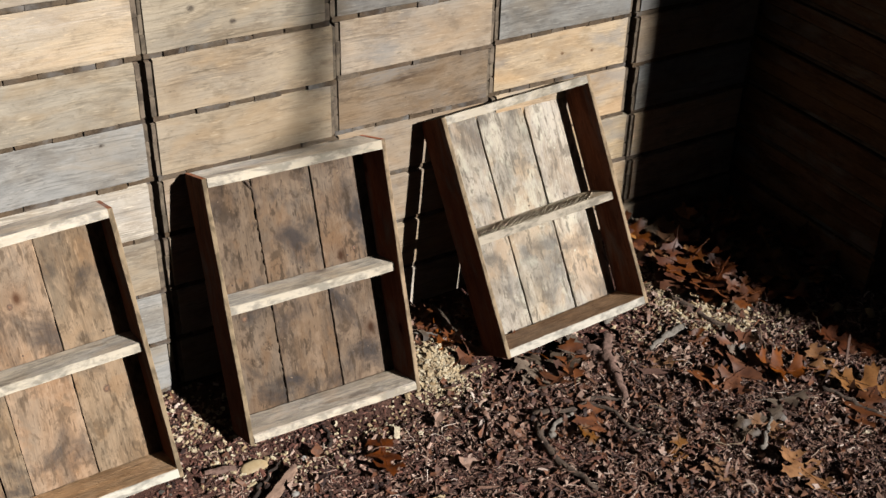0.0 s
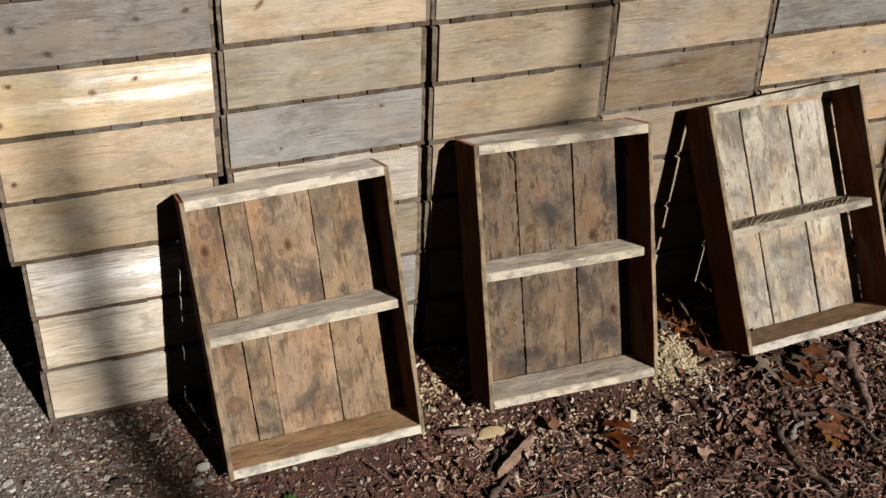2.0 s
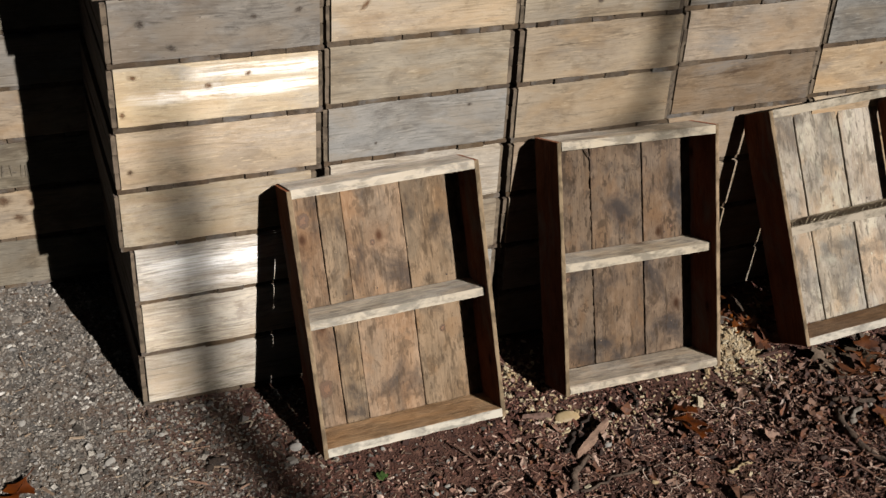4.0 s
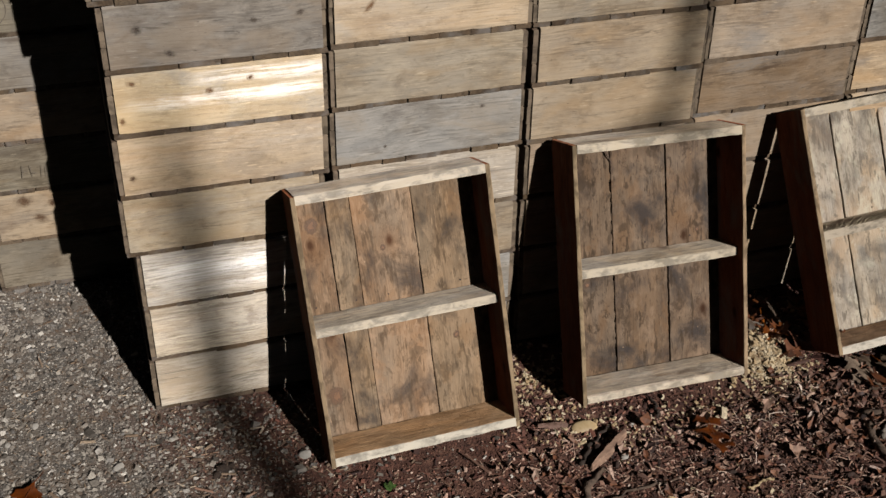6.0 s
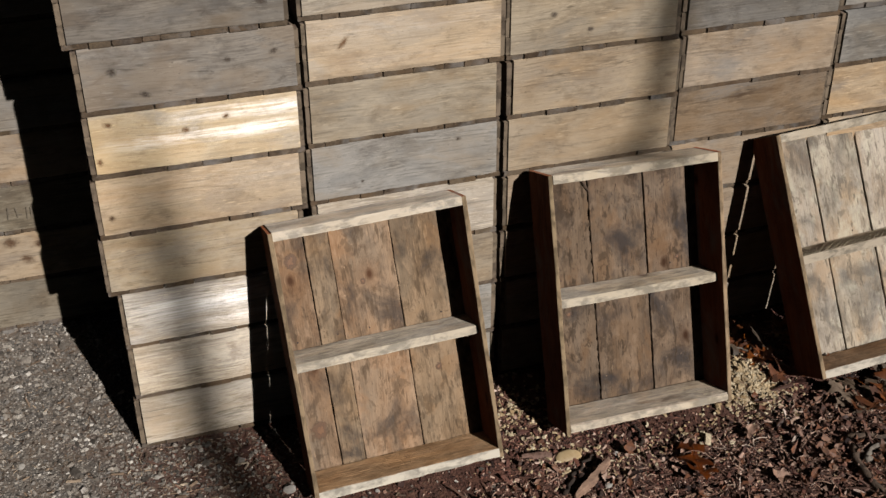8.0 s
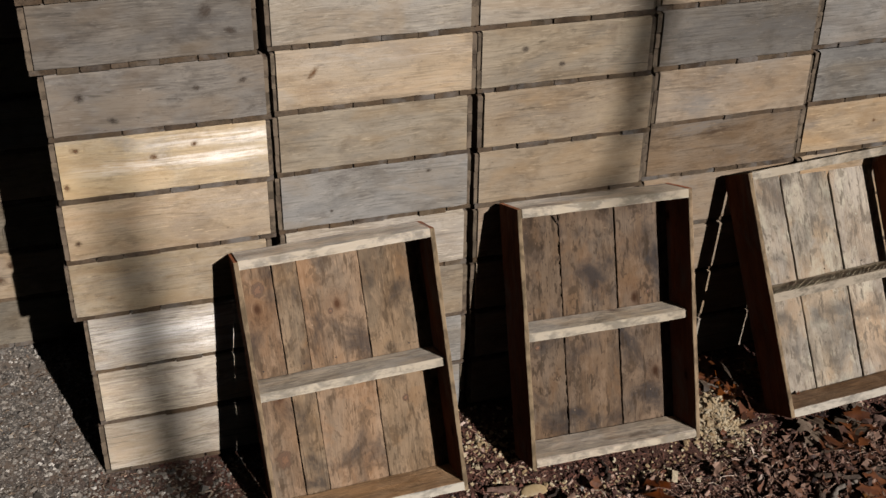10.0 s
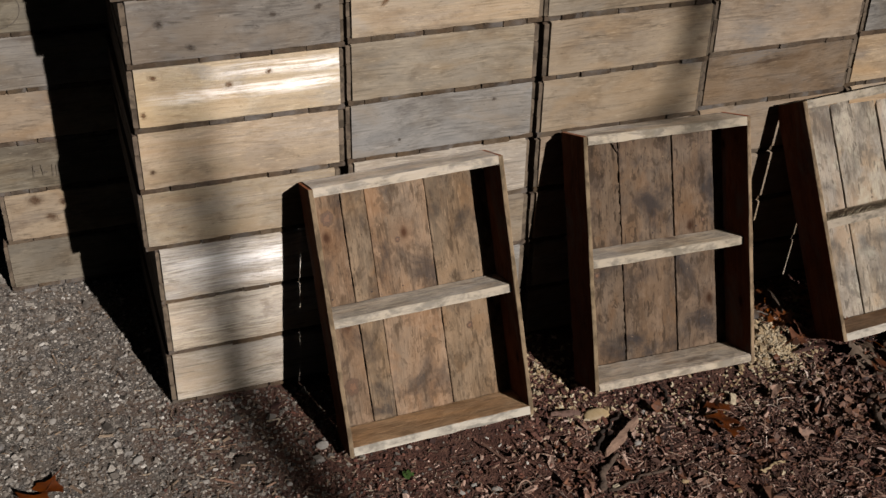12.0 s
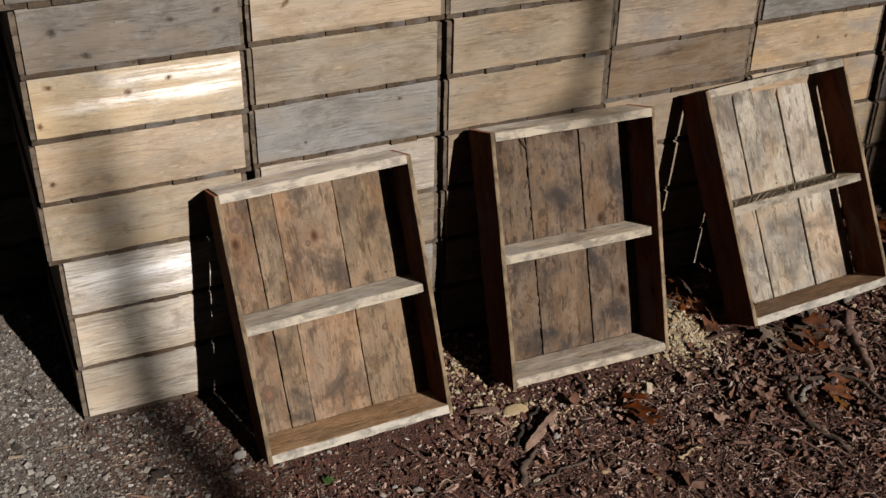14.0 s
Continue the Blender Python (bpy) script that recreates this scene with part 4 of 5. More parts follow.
scatter("sawdust_spill", spill, sized(len(spill), (0.003, 0.009), (0.002, 0.006), (0.001, 0.003), 0.4), 0.5, BOX, BOX_F, M_SAWDUST, "thin spill of yellowish sawdust and shavings on the mulch", 0.7, 0.4)


def crumbs(shelf, n, x0, x1, y0, y1, z, seed, material):
    """Crumbs of bark and leaf lying on a shelf board."""
    r = np.random.default_rng(seed)
    base = np.array(BOX)
    c = np.stack([r.uniform(x0, x1, n), y1 - (y1 - y0) * r.random(n) ** 2, np.full(n, z)], 1)
    size = np.stack([r.uniform(0.0015, 0.007, n), r.uniform(0.001, 0.0025, n), r.uniform(0.0008, 0.002, n)], 1)
    a = r.uniform(0, 2 * np.pi, n)
    v = base[None] * size[:, None, :]
    vx, vy = v[..., 0] * np.cos(a)[:, None] - v[..., 1] * np.sin(a)[:, None], v[..., 0] * np.sin(a)[:, None] + v[..., 1] * np.cos(a)[:, None]
    v = np.stack([vx, vy, v[..., 2]], -1) + c[:, None, :] + np.array([0, 0, 1])[None, None] * size[:, None, 2:3] * 0.5
    faces = [[i + 8 * k for i in f] for k in range(n) for f in BOX_F]
    ob = new("crumbs", mesh_of("crumbs", v.reshape(-1, 3).tolist(), faces, material))
    ob.matrix_basis = shelf.matrix_basis.copy()
    tagged(ob, "crumbs of bark and leaf lying on a shelf", "ground litter", kind="stuff")


crumbs(one, 60, 0.02, 0.40, 0.03, 0.118, 0.0198, 4, M_FLAKE)
crumbs(one, 30, 0.02, 0.40, 0.06, 0.118, 0.3036, 5, M_FLAKE)
crumbs(two, 170, 0.02, 0.40, 0.07, 0.112, 0.3071, 6, M_CHIP)
crumbs(two, 50, 0.02, 0.40, 0.06, 0.112, 0.0198, 7, M_FLAKE)


def clear_of_shelves(x, y):
    inside = (y > -0.37) & (((x > 0.30) & (x < 0.80)) | ((x > 0.88) & (x < 1.39)) | ((x > 1.50) & (x < 2.0)))
    return np.where(inside, 0.0, 1.0)


# thin twigs, needles and stalks
p = spots(5200, -0.1, 2.75, -1.15, 0.02, lambda x, y: np.clip((x - 0.2) / 1.3, 0.05, 1) * 0.9 * clear_of_shelves(x, y))
scatter("twig_litter", p, sized(len(p), (0.010, 0.030), (0.0007, 0.0015), (0.0007, 0.0015), 0.45), 0.28, BOX, BOX_F, M_TWIG, "thin brown twigs, needles and stalks", 2.0, 0.2)

# small pale chips all through it
p = spots(4200, 0.35, 2.7, -1.12, -0.05, lambda x, y: clear_of_shelves(x, y) * (0.4 + 0.6 * (np.sin(6 * x + 5 * y) * np.sin(9 * y - 4 * x) > -0.1)))
scatter("light_chips", p, sized(len(p), (0.0025, 0.0065), (0.0014, 0.003), (0.001, 0.002), 0.45), 0.45, BOX, BOX_F, M_PALE, "light wood chips scattered over dark mulch", 1.0, 0.35)

# shredded bark, thin as thread
p = spots(34000, 0.0, 2.75, -1.15, 0.02, lambda x, y: mulch_density(x, y) * clear_of_shelves(x, y) * np.clip((x - 0.3) / 1.3, 0.16, 1))
scatter("shredded_bark", p, sized(len(p), (0.006, 0.017), (0.0007, 0.0016), (0.0005, 0.0011), 0.4), 0.25, BOX, BOX_F, M_SHRED, "shredded tan and brown bark fibres over the mulch", 2.5, 0.4)

p = spots(2600, 1.35, 2.45, -0.78, -0.25, lambda x, y: clear_of_shelves(x, y) * np.exp(-((x - 1.9) / 0.4) ** 2 - ((y + 0.5) / 0.2) ** 2))
scatter("straw_bits", p, sized(len(p), (0.006, 0.016), (0.0012, 0.003), (0.0006, 0.0014), 0.4), 0.35, BOX, BOX_F, M_SHRED, "straw-coloured shreds of wood and bark on the mulch", 3.0, 0.4)

# curled shreds of bark and leaf, and long fibres: bent strips with thickness
def shreds(name, places, length, width, bend, arch, material, label, seed):
    r = np.random.default_rng(seed)
    n, k = len(places), 7
    t = np.linspace(-0.5, 0.5, k)
    size, wide = r.uniform(*length, n) * np.exp(r.normal(0, 0.25, n)), r.uniform(*width, n)
    head = r.uniform(0, 2 * np.pi, n)[:, None] + r.normal(0, bend, n)[:, None] * t * 2 + r.normal(0, 0.25, (n, k))
    step = size[:, None] / (k - 1)
    x = np.cumsum(np.cos(head) * step, 1) + places[:, :1]
    y = np.cumsum(np.sin(head) * step, 1) + places[:, 1:2]
    z = ground_z(x, y) + 0.003 + r.uniform(0, 0.006, n)[:, None] + np.abs(r.normal(0, arch, n))[:, None] * size[:, None] * (0.25 - t * t) * 2 + r.normal(0, 0.15, n)[:, None] * t * size[:, None]
    taper = (1 - 1.5 * np.abs(t) ** 2.5)[None, :] * wide[:, None] * r.uniform(0.75, 1.2, (n, k)) / 2
    tip = r.normal(0, 0.7, n)[:, None]
    ax, ay, az = -np.sin(head) * taper * np.cos(tip), np.cos(head) * taper * np.cos(tip), taper * np.sin(tip)
    thick = np.minimum(0.0012, 0.5 * wide)[:, None]
    ring = [(x + ax, y + ay, z + az), (x - ax, y - ay, z - az), (x - ax, y - ay, z - az - thick), (x + ax, y + ay, z + az - thick)]
    v = np.stack([np.stack(c, -1) for c in ring], 2).reshape(n, 4 * k, 3)
    faces = [(4 * i + a, 4 * i + (a + 1) % 4, 4 * i + 4 + (a + 1) % 4, 4 * i + 4 + a) for i in range(k - 1) for a in range(4)] + [(3, 2, 1, 0), (4 * k - 4, 4 * k - 3, 4 * k - 2, 4 * k - 1)]
    every = (np.array(faces)[None] + 4 * k * np.arange(n)[:, None, None]).reshape(-1, 4)
    tagged(new(name, mesh_of(name, v.reshape(-1, 3).tolist(), every.tolist(), material)), label, "ground litter", kind="stuff")


p = spots(5000, 0.55, 2.7, -1.12, -0.1, lambda x, y: clear_of_shelves(x, y) * np.clip((x - 0.9) / 0.9, 0.10, 1))
shreds("curled_shreds", p, (0.011, 0.030), (0.0010, 0.0030), 0.6, 0.3, M_CURL, "curled brown and tan shreds of bark and leaf", 31)
p = spots(1800, 0.6, 2.7, -1.12, -0.2, lambda x, y: clear_of_shelves(x, y) * np.clip((x - 0.6) / 0.9, 0.15, 1))
shreds("long_fibres", p, (0.022, 0.060), (0.0008, 0.0017), 0.6, 0.25, M_CURL, "long thin curved fibres and stalks on the mulch", 32)
p = spots(420, 1.4, 2.6, -1.1, -0.2, lambda x, y: clear_of_shelves(x, y) * (0.35 + 0.65 * (np.hypot((x - 1.55) / 0.16, (y + 0.45) / 0.09) < 1)))
shreds("leaf_scraps", p, (0.014, 0.032), (0.005, 0.011), 0.6, 0.9, M_CURL, "faded curled scraps of dry leaves", 33)
p = spots(2200, -0.9, 0.6, -0.85, 0.5, lambda x, y: clear_of_shelves(x, y) * np.where((x > 0) & (y > -0.02), 0.0, 0.35 + 0.65 * (x > 0.02) * (y < -0.05)))
shreds("fine_fibres", p, (0.006, 0.018), (0.0008, 0.0018), 0.6, 0.2, M_NEEDLE, "fine brown fibres and needles on worn asphalt", 34)

# dark flakes of rotten bark
CHUNK, CHUNK_F = ball(1)
p = spots(1100, 0.7, 2.7, -1.15, -0.2, lambda x, y: clear_of_shelves(x, y) * np.clip((x - 0.6) / 0.5, 0.1, 1) * np.clip(0.25 + np.sin(13 * x + 4 * y) * np.sin(11 * y - 3 * x), 0.05, 1))
scatter("bark_flakes", p, sized(len(p), (0.008, 0.022), (0.004, 0.009), (0.002, 0.006), 0.35), 0.6, CHUNK, CHUNK_F, M_FLAKE, "dark flakes of rotten bark among the mulch", 0.8, 0.35)

# torn leaf bits, curled
LB = [(x * (1 - 0.5 * abs(y)), y * (1 - 0.7 * abs(x)), 1.3 * (x * x) + 1.1 * y * y - 0.8 * x * y) for x in (-.5, -.1, .5) for y in (-.5, 0.05, .5)]
LB_F = [(0, 1, 4, 3), (1, 2, 5, 4), (3, 4, 7, 6), (4, 5, 8, 7)]
p = spots(3400, 0.3, 2.75, -1.15, 0.02, lambda x, y: np.clip((x - 0.5) / 1.0, 0.05, 1) * (0.4 + 0.6 * (np.sin(5 * x + 2 * y) > -0.2)) * clear_of_shelves(x, y))
scatter("leaf_bits", p, sized(len(p), (0.010, 0.024), (0.007, 0.014), (0.008, 0.018), 0.3), 0.55, LB, LB_F, M_LEAFBIT, "torn curled bits of dry brown leaves", 0.35, 0.3)

# gravel in the worn asphalt, and some through the mulch
BV, BF = ball(1)
p = spots(7000, -1.2, 0.75, -1.0, 1.0, lambda x, y: np.clip((0.45 - x) / 0.6, 0.05, 0.6) * (1 - (x > 0.0) * (y > 0.0)))
scatter("gravel", p, sized(len(p), (0.0032, 0.0065), (0.003, 0.005), (0.0025, 0.0045), 0.42), 0.3, BV, BF, M_PEBBLE, "small grey and white stones set in worn asphalt", 0.12, 0.16, True)
p = spots(34000, -1.2, 0.75, -1.0, 1.0, lambda x, y: np.clip((0.42 - x) / 0.5, 0.06, 0.8) * (1 - (x > 0.0) * (y > 0.0)))
scatter("asphalt_grit", p, sized(len(p), (0.003, 0.0065), (0.002, 0.005), (0.002, 0.004), 0.45), 0.5, BOX, BOX_F, M_GRIT, "angular grey and brown grit of worn asphalt", 0.05, 0.35)
p = spots(5200, -1.0, 0.6, -0.9, 0.6, lambda x, y: 0.2 + 0.8 * (x > -0.05) * (x < 0.4) * (y < 0))
scatter("needle_litter", p, sized(len(p), (0.005, 0.014), (0.001, 0.002), (0.001, 0.0016), 0.4), 0.3, BOX, BOX_F, M_NEEDLE, "short brown needles and straw on the asphalt", 1.2, 0.2)
p = spots(2800, 0.2, 2.6, -1.1, 0.0, lambda x, y: clear_of_shelves(x, y) * (0.25 + 0.75 * (x > 0.75) * (x < 1.45) * (y > -0.60)))
scatter("pebbles_in_mulch", p, sized(len(p), (0.0022, 0.0052), (0.0022, 0.0045), (0.0016, 0.0034), 0.45), 0.3, BV, BF, M_PALE, "small pale pebbles among the mulch", 0.3, 0.18, True)


# ---- stones ----
SV, SF = ball(2)


def stone(x, y, size, turn, material, label, seed):
    r = np.random.default_rng(seed)
    v = np.array(SV)
    k = r.normal(0, 1, (3, 3))
    v = v * (1 + 0.10 * np.sin(v @ k * 4).sum(1, keepdims=True) * 0.5)
    v = np.sign(v) * np.abs(v) ** 0.9
    v = v * np.array(size)
    me = mesh_of("stone", v.tolist(), SF, material, True)
    ob = new("stone", me)
    ob.matrix_basis = pose(x, y, float(ground_z(x, y)) + size[2] * 0.22, 4, -3, turn)
    tagged(ob, label, "stone", "loose stones on the ground")


stone(0.915, -0.340, (0.060, 0.036, 0.020), -4, M_STONE, "smooth cream-coloured stone lying on the mulch", 1)
for k, (x, y, s) in enumerate([(0.295, -0.235, 0.028), (-0.10, -0.16, 0.024), (-0.27, 0.03, 0.018), (0.54, -0.475, 0.020), (0.615, -0.494, 0.026), (0.575, -0.46, 0.014),
                               (0.967, -0.456, 0.022), (0.79, -0.44, 0.016), (-0.33, -0.02, 0.016), (0.02, -0.10, 0.014), (2.44, -0.545, 0.034), (2.50, -0.60, 0.040), (2.27, -0.27, 0.030),
                               (0.48, -0.30, 0.012), (0.20, -0.33, 0.013), (-0.05, -0.36, 0.015), (1.02, -0.37, 0.018)]):
    stone(x, y, (s, s * 0.75, s * 0.55), 37 * k, M_STONE if x > 2 else M_STONE_GREY, "small rounded pale stone" if x < 2 else "pale cream stone among dry leaves", 20 + k)


for k, (x, y, size) in enumerate([(0.115, -0.230, 0.030), (0.100, -0.245, 0.020), (0.135, -0.222, 0.018)]):
    stone(x, y, (size, size * 0.7, size * 0.55), 50 * k, M_CLOD, "dark clod of rotten bark on bare soil", 60 + k)


# ---- sticks ----
def stick(points, r0, r1, material, label, seed, lift=0.006, name="stick", sides=8):
    r = random.Random(seed)
    pts, n = [], 13
    P = [Vector((x, y, 0)) for x, y in points]
    seg = len(P) - 1
    for i in range(n + 1):
        f = i / n * seg
        k = min(int(f), seg - 1)
        q = P[k].lerp(P[k + 1], f - k)
        q.x += r.uniform(-1, 1) * 0.0045
        q.y += r.uniform(-1, 1) * 0.0045
        q.z = float(ground_z(q.x, q.y)) + lift + r.uniform(-1, 1) * 0.002
        pts.append(q)
    radii = [(r0 + (r1 - r0) * i / n) * r.uniform(0.7, 1.25) for i in range(n + 1)]
    v, f = tube(pts, radii, sides)
    tagged(new(name, mesh_of(name, v, f, material, True)), label, "stick", "fallen sticks on the mulch")


stick([(2.085, -0.315), (2.125, -0.495)], 0.0085, 0.007, M_STICK, "dark brown straight stick on the mulch", 1, 0.012)
stick([(1.87, -0.31), (1.97, -0.285)], 0.008, 0.006, M_STICK_GREY, "grey weathered stick beside the shelf", 2, 0.01)
stick([(1.905, -0.46), (1.97, -0.44), (2.035, -0.43)], 0.006, 0.009, M_STICK_GREY, "grey weathered stick on the mulch", 3, 0.012)
stick([(1.528, -0.512), (1.58, -0.545), (1.655, -0.552), (1.684, -0.598), (1.69, -0.681), (1.759, -0.759)], 0.0065, 0.003, M_STICK, "long dark crooked twig on the mulch", 4, 0.016)
stick([(1.515, -0.60), (1.56, -0.565), (1.60, -0.565)], 0.007, 0.004, M_STICK_GREY, "short bent grey twig on the mulch", 24, 0.014)
stick([(1.512, -0.552), (1.490, -0.63), (1.496, -0.709), (1.512, -0.785)], 0.012, 0.005, M_STICK, "thick dark rotten stick on the mulch", 5, 0.012)
stick([(1.66, -0.53), (1.74, -0.58), (1.80, -0.66)], 0.0045, 0.002, M_STICK, "thin dark curved twig on the mulch", 6, 0.014)
stick([(0.835, -0.56), (0.850, -0.52), (0.905, -0.475)], 0.008, 0.006, M_STICK, "dark rotten stick on the mulch", 7, 0.008)
stick([(0.845, -0.572), (0.93, -0.558), (1.045, -0.560)], 0.0035, 0.0022, M_STICK, "thin dark twig on the mulch", 8, 0.007)
stick([(1.895, -0.86), (1.94, -0.83), (1.985, -0.79)], 0.007, 0.005, M_STICK_GREY, "grey weathered stick on the mulch", 9, 0.014)
stick([(2.20, -0.495), (2.17, -0.55), (2.125, -0.615)], 0.0016, 0.0012, M_STICK_TAN, "thin tan stalk arching over the mulch", 10, 0.03, "stalk")
stick([(2.36, -0.50), (2.34, -0.56), (2.29, -0.63)], 0.0016, 0.001, M_STICK_TAN, "thin tan stalk arching over the mulch", 11, 0.04, "stalk")
stick([(2.17, -0.76), (2.20, -0.86), (2.24, -0.95)], 0.006, 0.004, M_STICK, "dark stick on the mulch", 12, 0.012)
stick([(0.862, -0.458), (0.905, -0.405), (0.972, -0.355)], 0.005, 0.003, M_CLOD, "black rotten stick beside a split piece of wood", 17, 0.008)
stick([(1.103, -0.300), (1.098, -0.335), (1.088, -0.372)], 0.004, 0.003, M_CLOD, "black rotten twig before the shelf", 18, 0.008)
stick([(1.165, -0.638), (1.198, -0.634), (1.235, -0.631)], 0.0032, 0.0026, M_STONE, "short pale peeled twig on the mulch", 19, 0.010)
stick([(0.60, -0.56), (0.66, -0.50), (0.72, -0.485)], 0.003, 0.002, M_STICK, "thin dark twig on the mulch", 13, 0.006)
stick([(-0.16, -0.315), (-0.22, -0.35), (-0.33, -0.36)], 0.002, 0.0014, M_STICK, "thin dark twig on the asphalt", 14, 0.004)
stick([(1.80, -0.80), (1.86, -0.83), (1.93, -0.80)], 0.0015, 0.001, M_STICK_TAN, "thin tan stalk on the mulch", 15, 0.02, "stalk")
stick([(1.43, -0.12), (1.47, -0.155), (1.50, -0.16)], 0.0022, 0.0015, M_STICK_GREY, "thin pale twig beside the shelf", 16, 0.02)


def bark_strip(points, width, thick, material, label, seed):
    """A flat split piece of wood or bark."""
    r = random.Random(seed)
    P = [Vector((x, y, 0)) for x, y in points]
    n, verts, faces = 8, [], []
    for i in range(n + 1):
        f = i / n * (len(P) - 1)
        k = min(int(f), len(P) - 2)
        q = P[k].lerp(P[k + 1], f - k)
        d = (P[k + 1] - P[k]).normalized()
        s = Vector((-d.y, d.x, 0))
        w = width * (0.25 + 0.75 * min(1, 2.5 * min(i, n - i + 0.6) / n)) * r.uniform(0.85, 1.15)
        z = float(ground_z(q.x, q.y)) + 0.009
        for a, h in ((-0.5, 0), (-0.3, 1.0), (0.25, 1.25), (0.5, 0.3), (0.3, -0.6), (-0.3, -0.6)):
            v = q + s * (a * w + r.uniform(-1, 1) * 0.0008)
            verts.append((v.x, v.y, z + h * thick + r.uniform(-1, 1) * 0.0008))
    for i in range(n):
        for k in range(6):
            l = (k + 1) % 6
            faces.append((i * 6 + k, i * 6 + l, (i + 1) * 6 + l, (i + 1) * 6 + k))
    faces += [tuple(range(5, -1, -1)), tuple(range(n * 6, n * 6 + 6))]
    tagged(new("wood_piece", mesh_of("wood_piece", verts, faces, material)), label, "wood piece", "split wood on the mulch")


bark_strip([(0.880, -0.472), (0.935, -0.437), (0.990, -0.402)], 0.020, 0.014, M_SPLIT, "split tan piece of wood on the mulch", 3)
stick([(1.83, -0.375), (1.80, -0.43), (1.775, -0.50), (1.735, -0.59)], 0.017, 0.010, M_BROWN_BARK, "short thick brown branch lying on the mulch", 27, 0.012)
stick([(1.775, -0.375), (1.79, -0.42), (1.79, -0.46)], 0.011, 0.012, M_BROWN_BARK, "short brown branch stub beside a thicker one", 28, 0.012)
bark_strip([(0.815, -0.315), (0.88, -0.335)], 0.018, 0.005, M_BROWN_BARK, "short reddish splinter of wood", 5)
bark_strip([(1.90, -0.30), (1.98, -0.275)], 0.016, 0.005, M_STICK_TAN, "pale splinter of wood beside the shelf", 6)


# ---- oak leaves ----
# half outline of a red oak leaf of length 1: bristly lobes and deep round bays
HALF = [(0.0, 0.012), (0.07, 0.04), (0.11, 0.12), (0.10, 0.22), (0.16, 0.19), (0.21, 0.25), (0.235, 0.16), (0.265, 0.075), (0.31, 0.045), (0.36, 0.06), (0.40, 0.15), (0.41, 0.27),
        (0.385, 0.36), (0.46, 0.31), (0.50, 0.40), (0.545, 0.30), (0.60, 0.33), (0.585, 0.17), (0.60, 0.07), (0.64, 0.05), (0.685, 0.08), (0.715, 0.18), (0.70, 0.26), (0.765, 0.21),
        (0.82, 0.25), (0.825, 0.13), (0.855, 0.06), (0.90, 0.11), (0.93, 0.04), (1.0, 0.0)]


def leaf_mesh(seed, material, length):
    """A dry lobed oak leaf, curled, with its stem along -x."""
    r = random.Random(seed)
    wide, lean = r.uniform(0.8, 1.15), r.uniform(-0.06, 0.06)
    curl, fold, roll, twist, tips = r.uniform(0.1, 0.9), r.uniform(-0.15, 0.4), r.uniform(-0.7, 0.9), r.uniform(-0.8, 0.8), r.uniform(-0.6, 0.9)
    def jig(k):
        return r.uniform(-1, 1) * k
    up = [(x + jig(0.014), wide * y * r.uniform(0.85, 1.12)) for x, y in HALF]
    low = [(x + jig(0.014), -wide * y * r.uniform(0.85, 1.12)) for x, y in HALF[-2::-1]]
    ring = up + low
    soft = []
    for i, (x, y) in enumerate(ring):
        nx, ny = ring[(i + 1) % len(ring)]
        soft += [(0.88 * x + 0.12 * nx, 0.88 * y + 0.12 * ny), (0.4 * x + 0.6 * nx, 0.4 * y + 0.6 * ny)]
    bm = bmesh.new()
    face = bm.faces.new([bm.verts.new((x, y, 0)) for x, y in soft])
    if face.normal.z < 0:
        bmesh.ops.reverse_faces(bm, faces=[face])
    bmesh.ops.triangulate(bm, faces=bm.faces[:])
    bmesh.ops.subdivide_edges(bm, edges=[e for e in bm.edges if e.calc_length() > 0.09], cuts=1)
    bmesh.ops.triangulate(bm, faces=bm.faces[:])
    bmesh.ops.subdivide_edges(bm, edges=[e for e in bm.edges if e.calc_length() > 0.09], cuts=1)
    bmesh.ops.triangulate(bm, faces=bm.faces[:])
    for v in bm.verts:
        x, y = v.co.x, v.co.y
        z = curl * (x - 0.45) ** 2 + fold * abs(y) + roll * y * y * 1.6 + twist * y * (x - 0.5) + tips * y * y * math.sin(7 * x + seed) * 1.5 + 0.018 * math.sin(21 * x + 9 * y + seed)
        v.co = (length * x, length * (y + lean * math.sin(3 * x)), length * z)
    me = bpy.data.meshes.new("leaf_blade")
    bm.to_mesh(me)
    bm.free()
    me.materials.append(material)
    me.polygons.foreach_set("use_smooth", [True] * len(me.polygons))
    rib = [(-0.26, 0.22), (-0.12, 0.20), (0.0, 0.2), (0.25, 0.04), (0.5, 0.003), (0.75, 0.09), (0.93, 0.23)]
    sv, sf = tube([(length * x, length * lean * math.sin(3 * x), length * (curl * z + 0.018 * math.sin(21 * x + seed) * (x > 0) + 0.004)) for x, z in rib], [0.0011, 0.0009, 0.0009, 0.0007, 0.0006, 0.0004, 0.0003], 5)
    return me, mesh_of("leaf_stem", sv, sf, material, True)


LEAVES = []
for k in range(12):
    material = M_LEAF_DARK if k in (7, 9) else (M_LEAF, M_LEAF, M_LEAF_TAN, M_LEAF, M_LEAF_GREY, M_LEAF)[k % 6]
    LEAVES.append((leaf_mesh(k, material, 0.115 + 0.006 * (k % 5)), material.name))
LEAF_LABEL = {"oak_leaf_dark": "dark red-brown crumpled oak leaf on the litter", "oak_leaf_russet": "russet-brown dry oak leaf lying on the litter", "oak_leaf_tan": "tan dry oak leaf lying on the litter", "oak_leaf_faded": "faded grey-brown dry oak leaf, curled"}


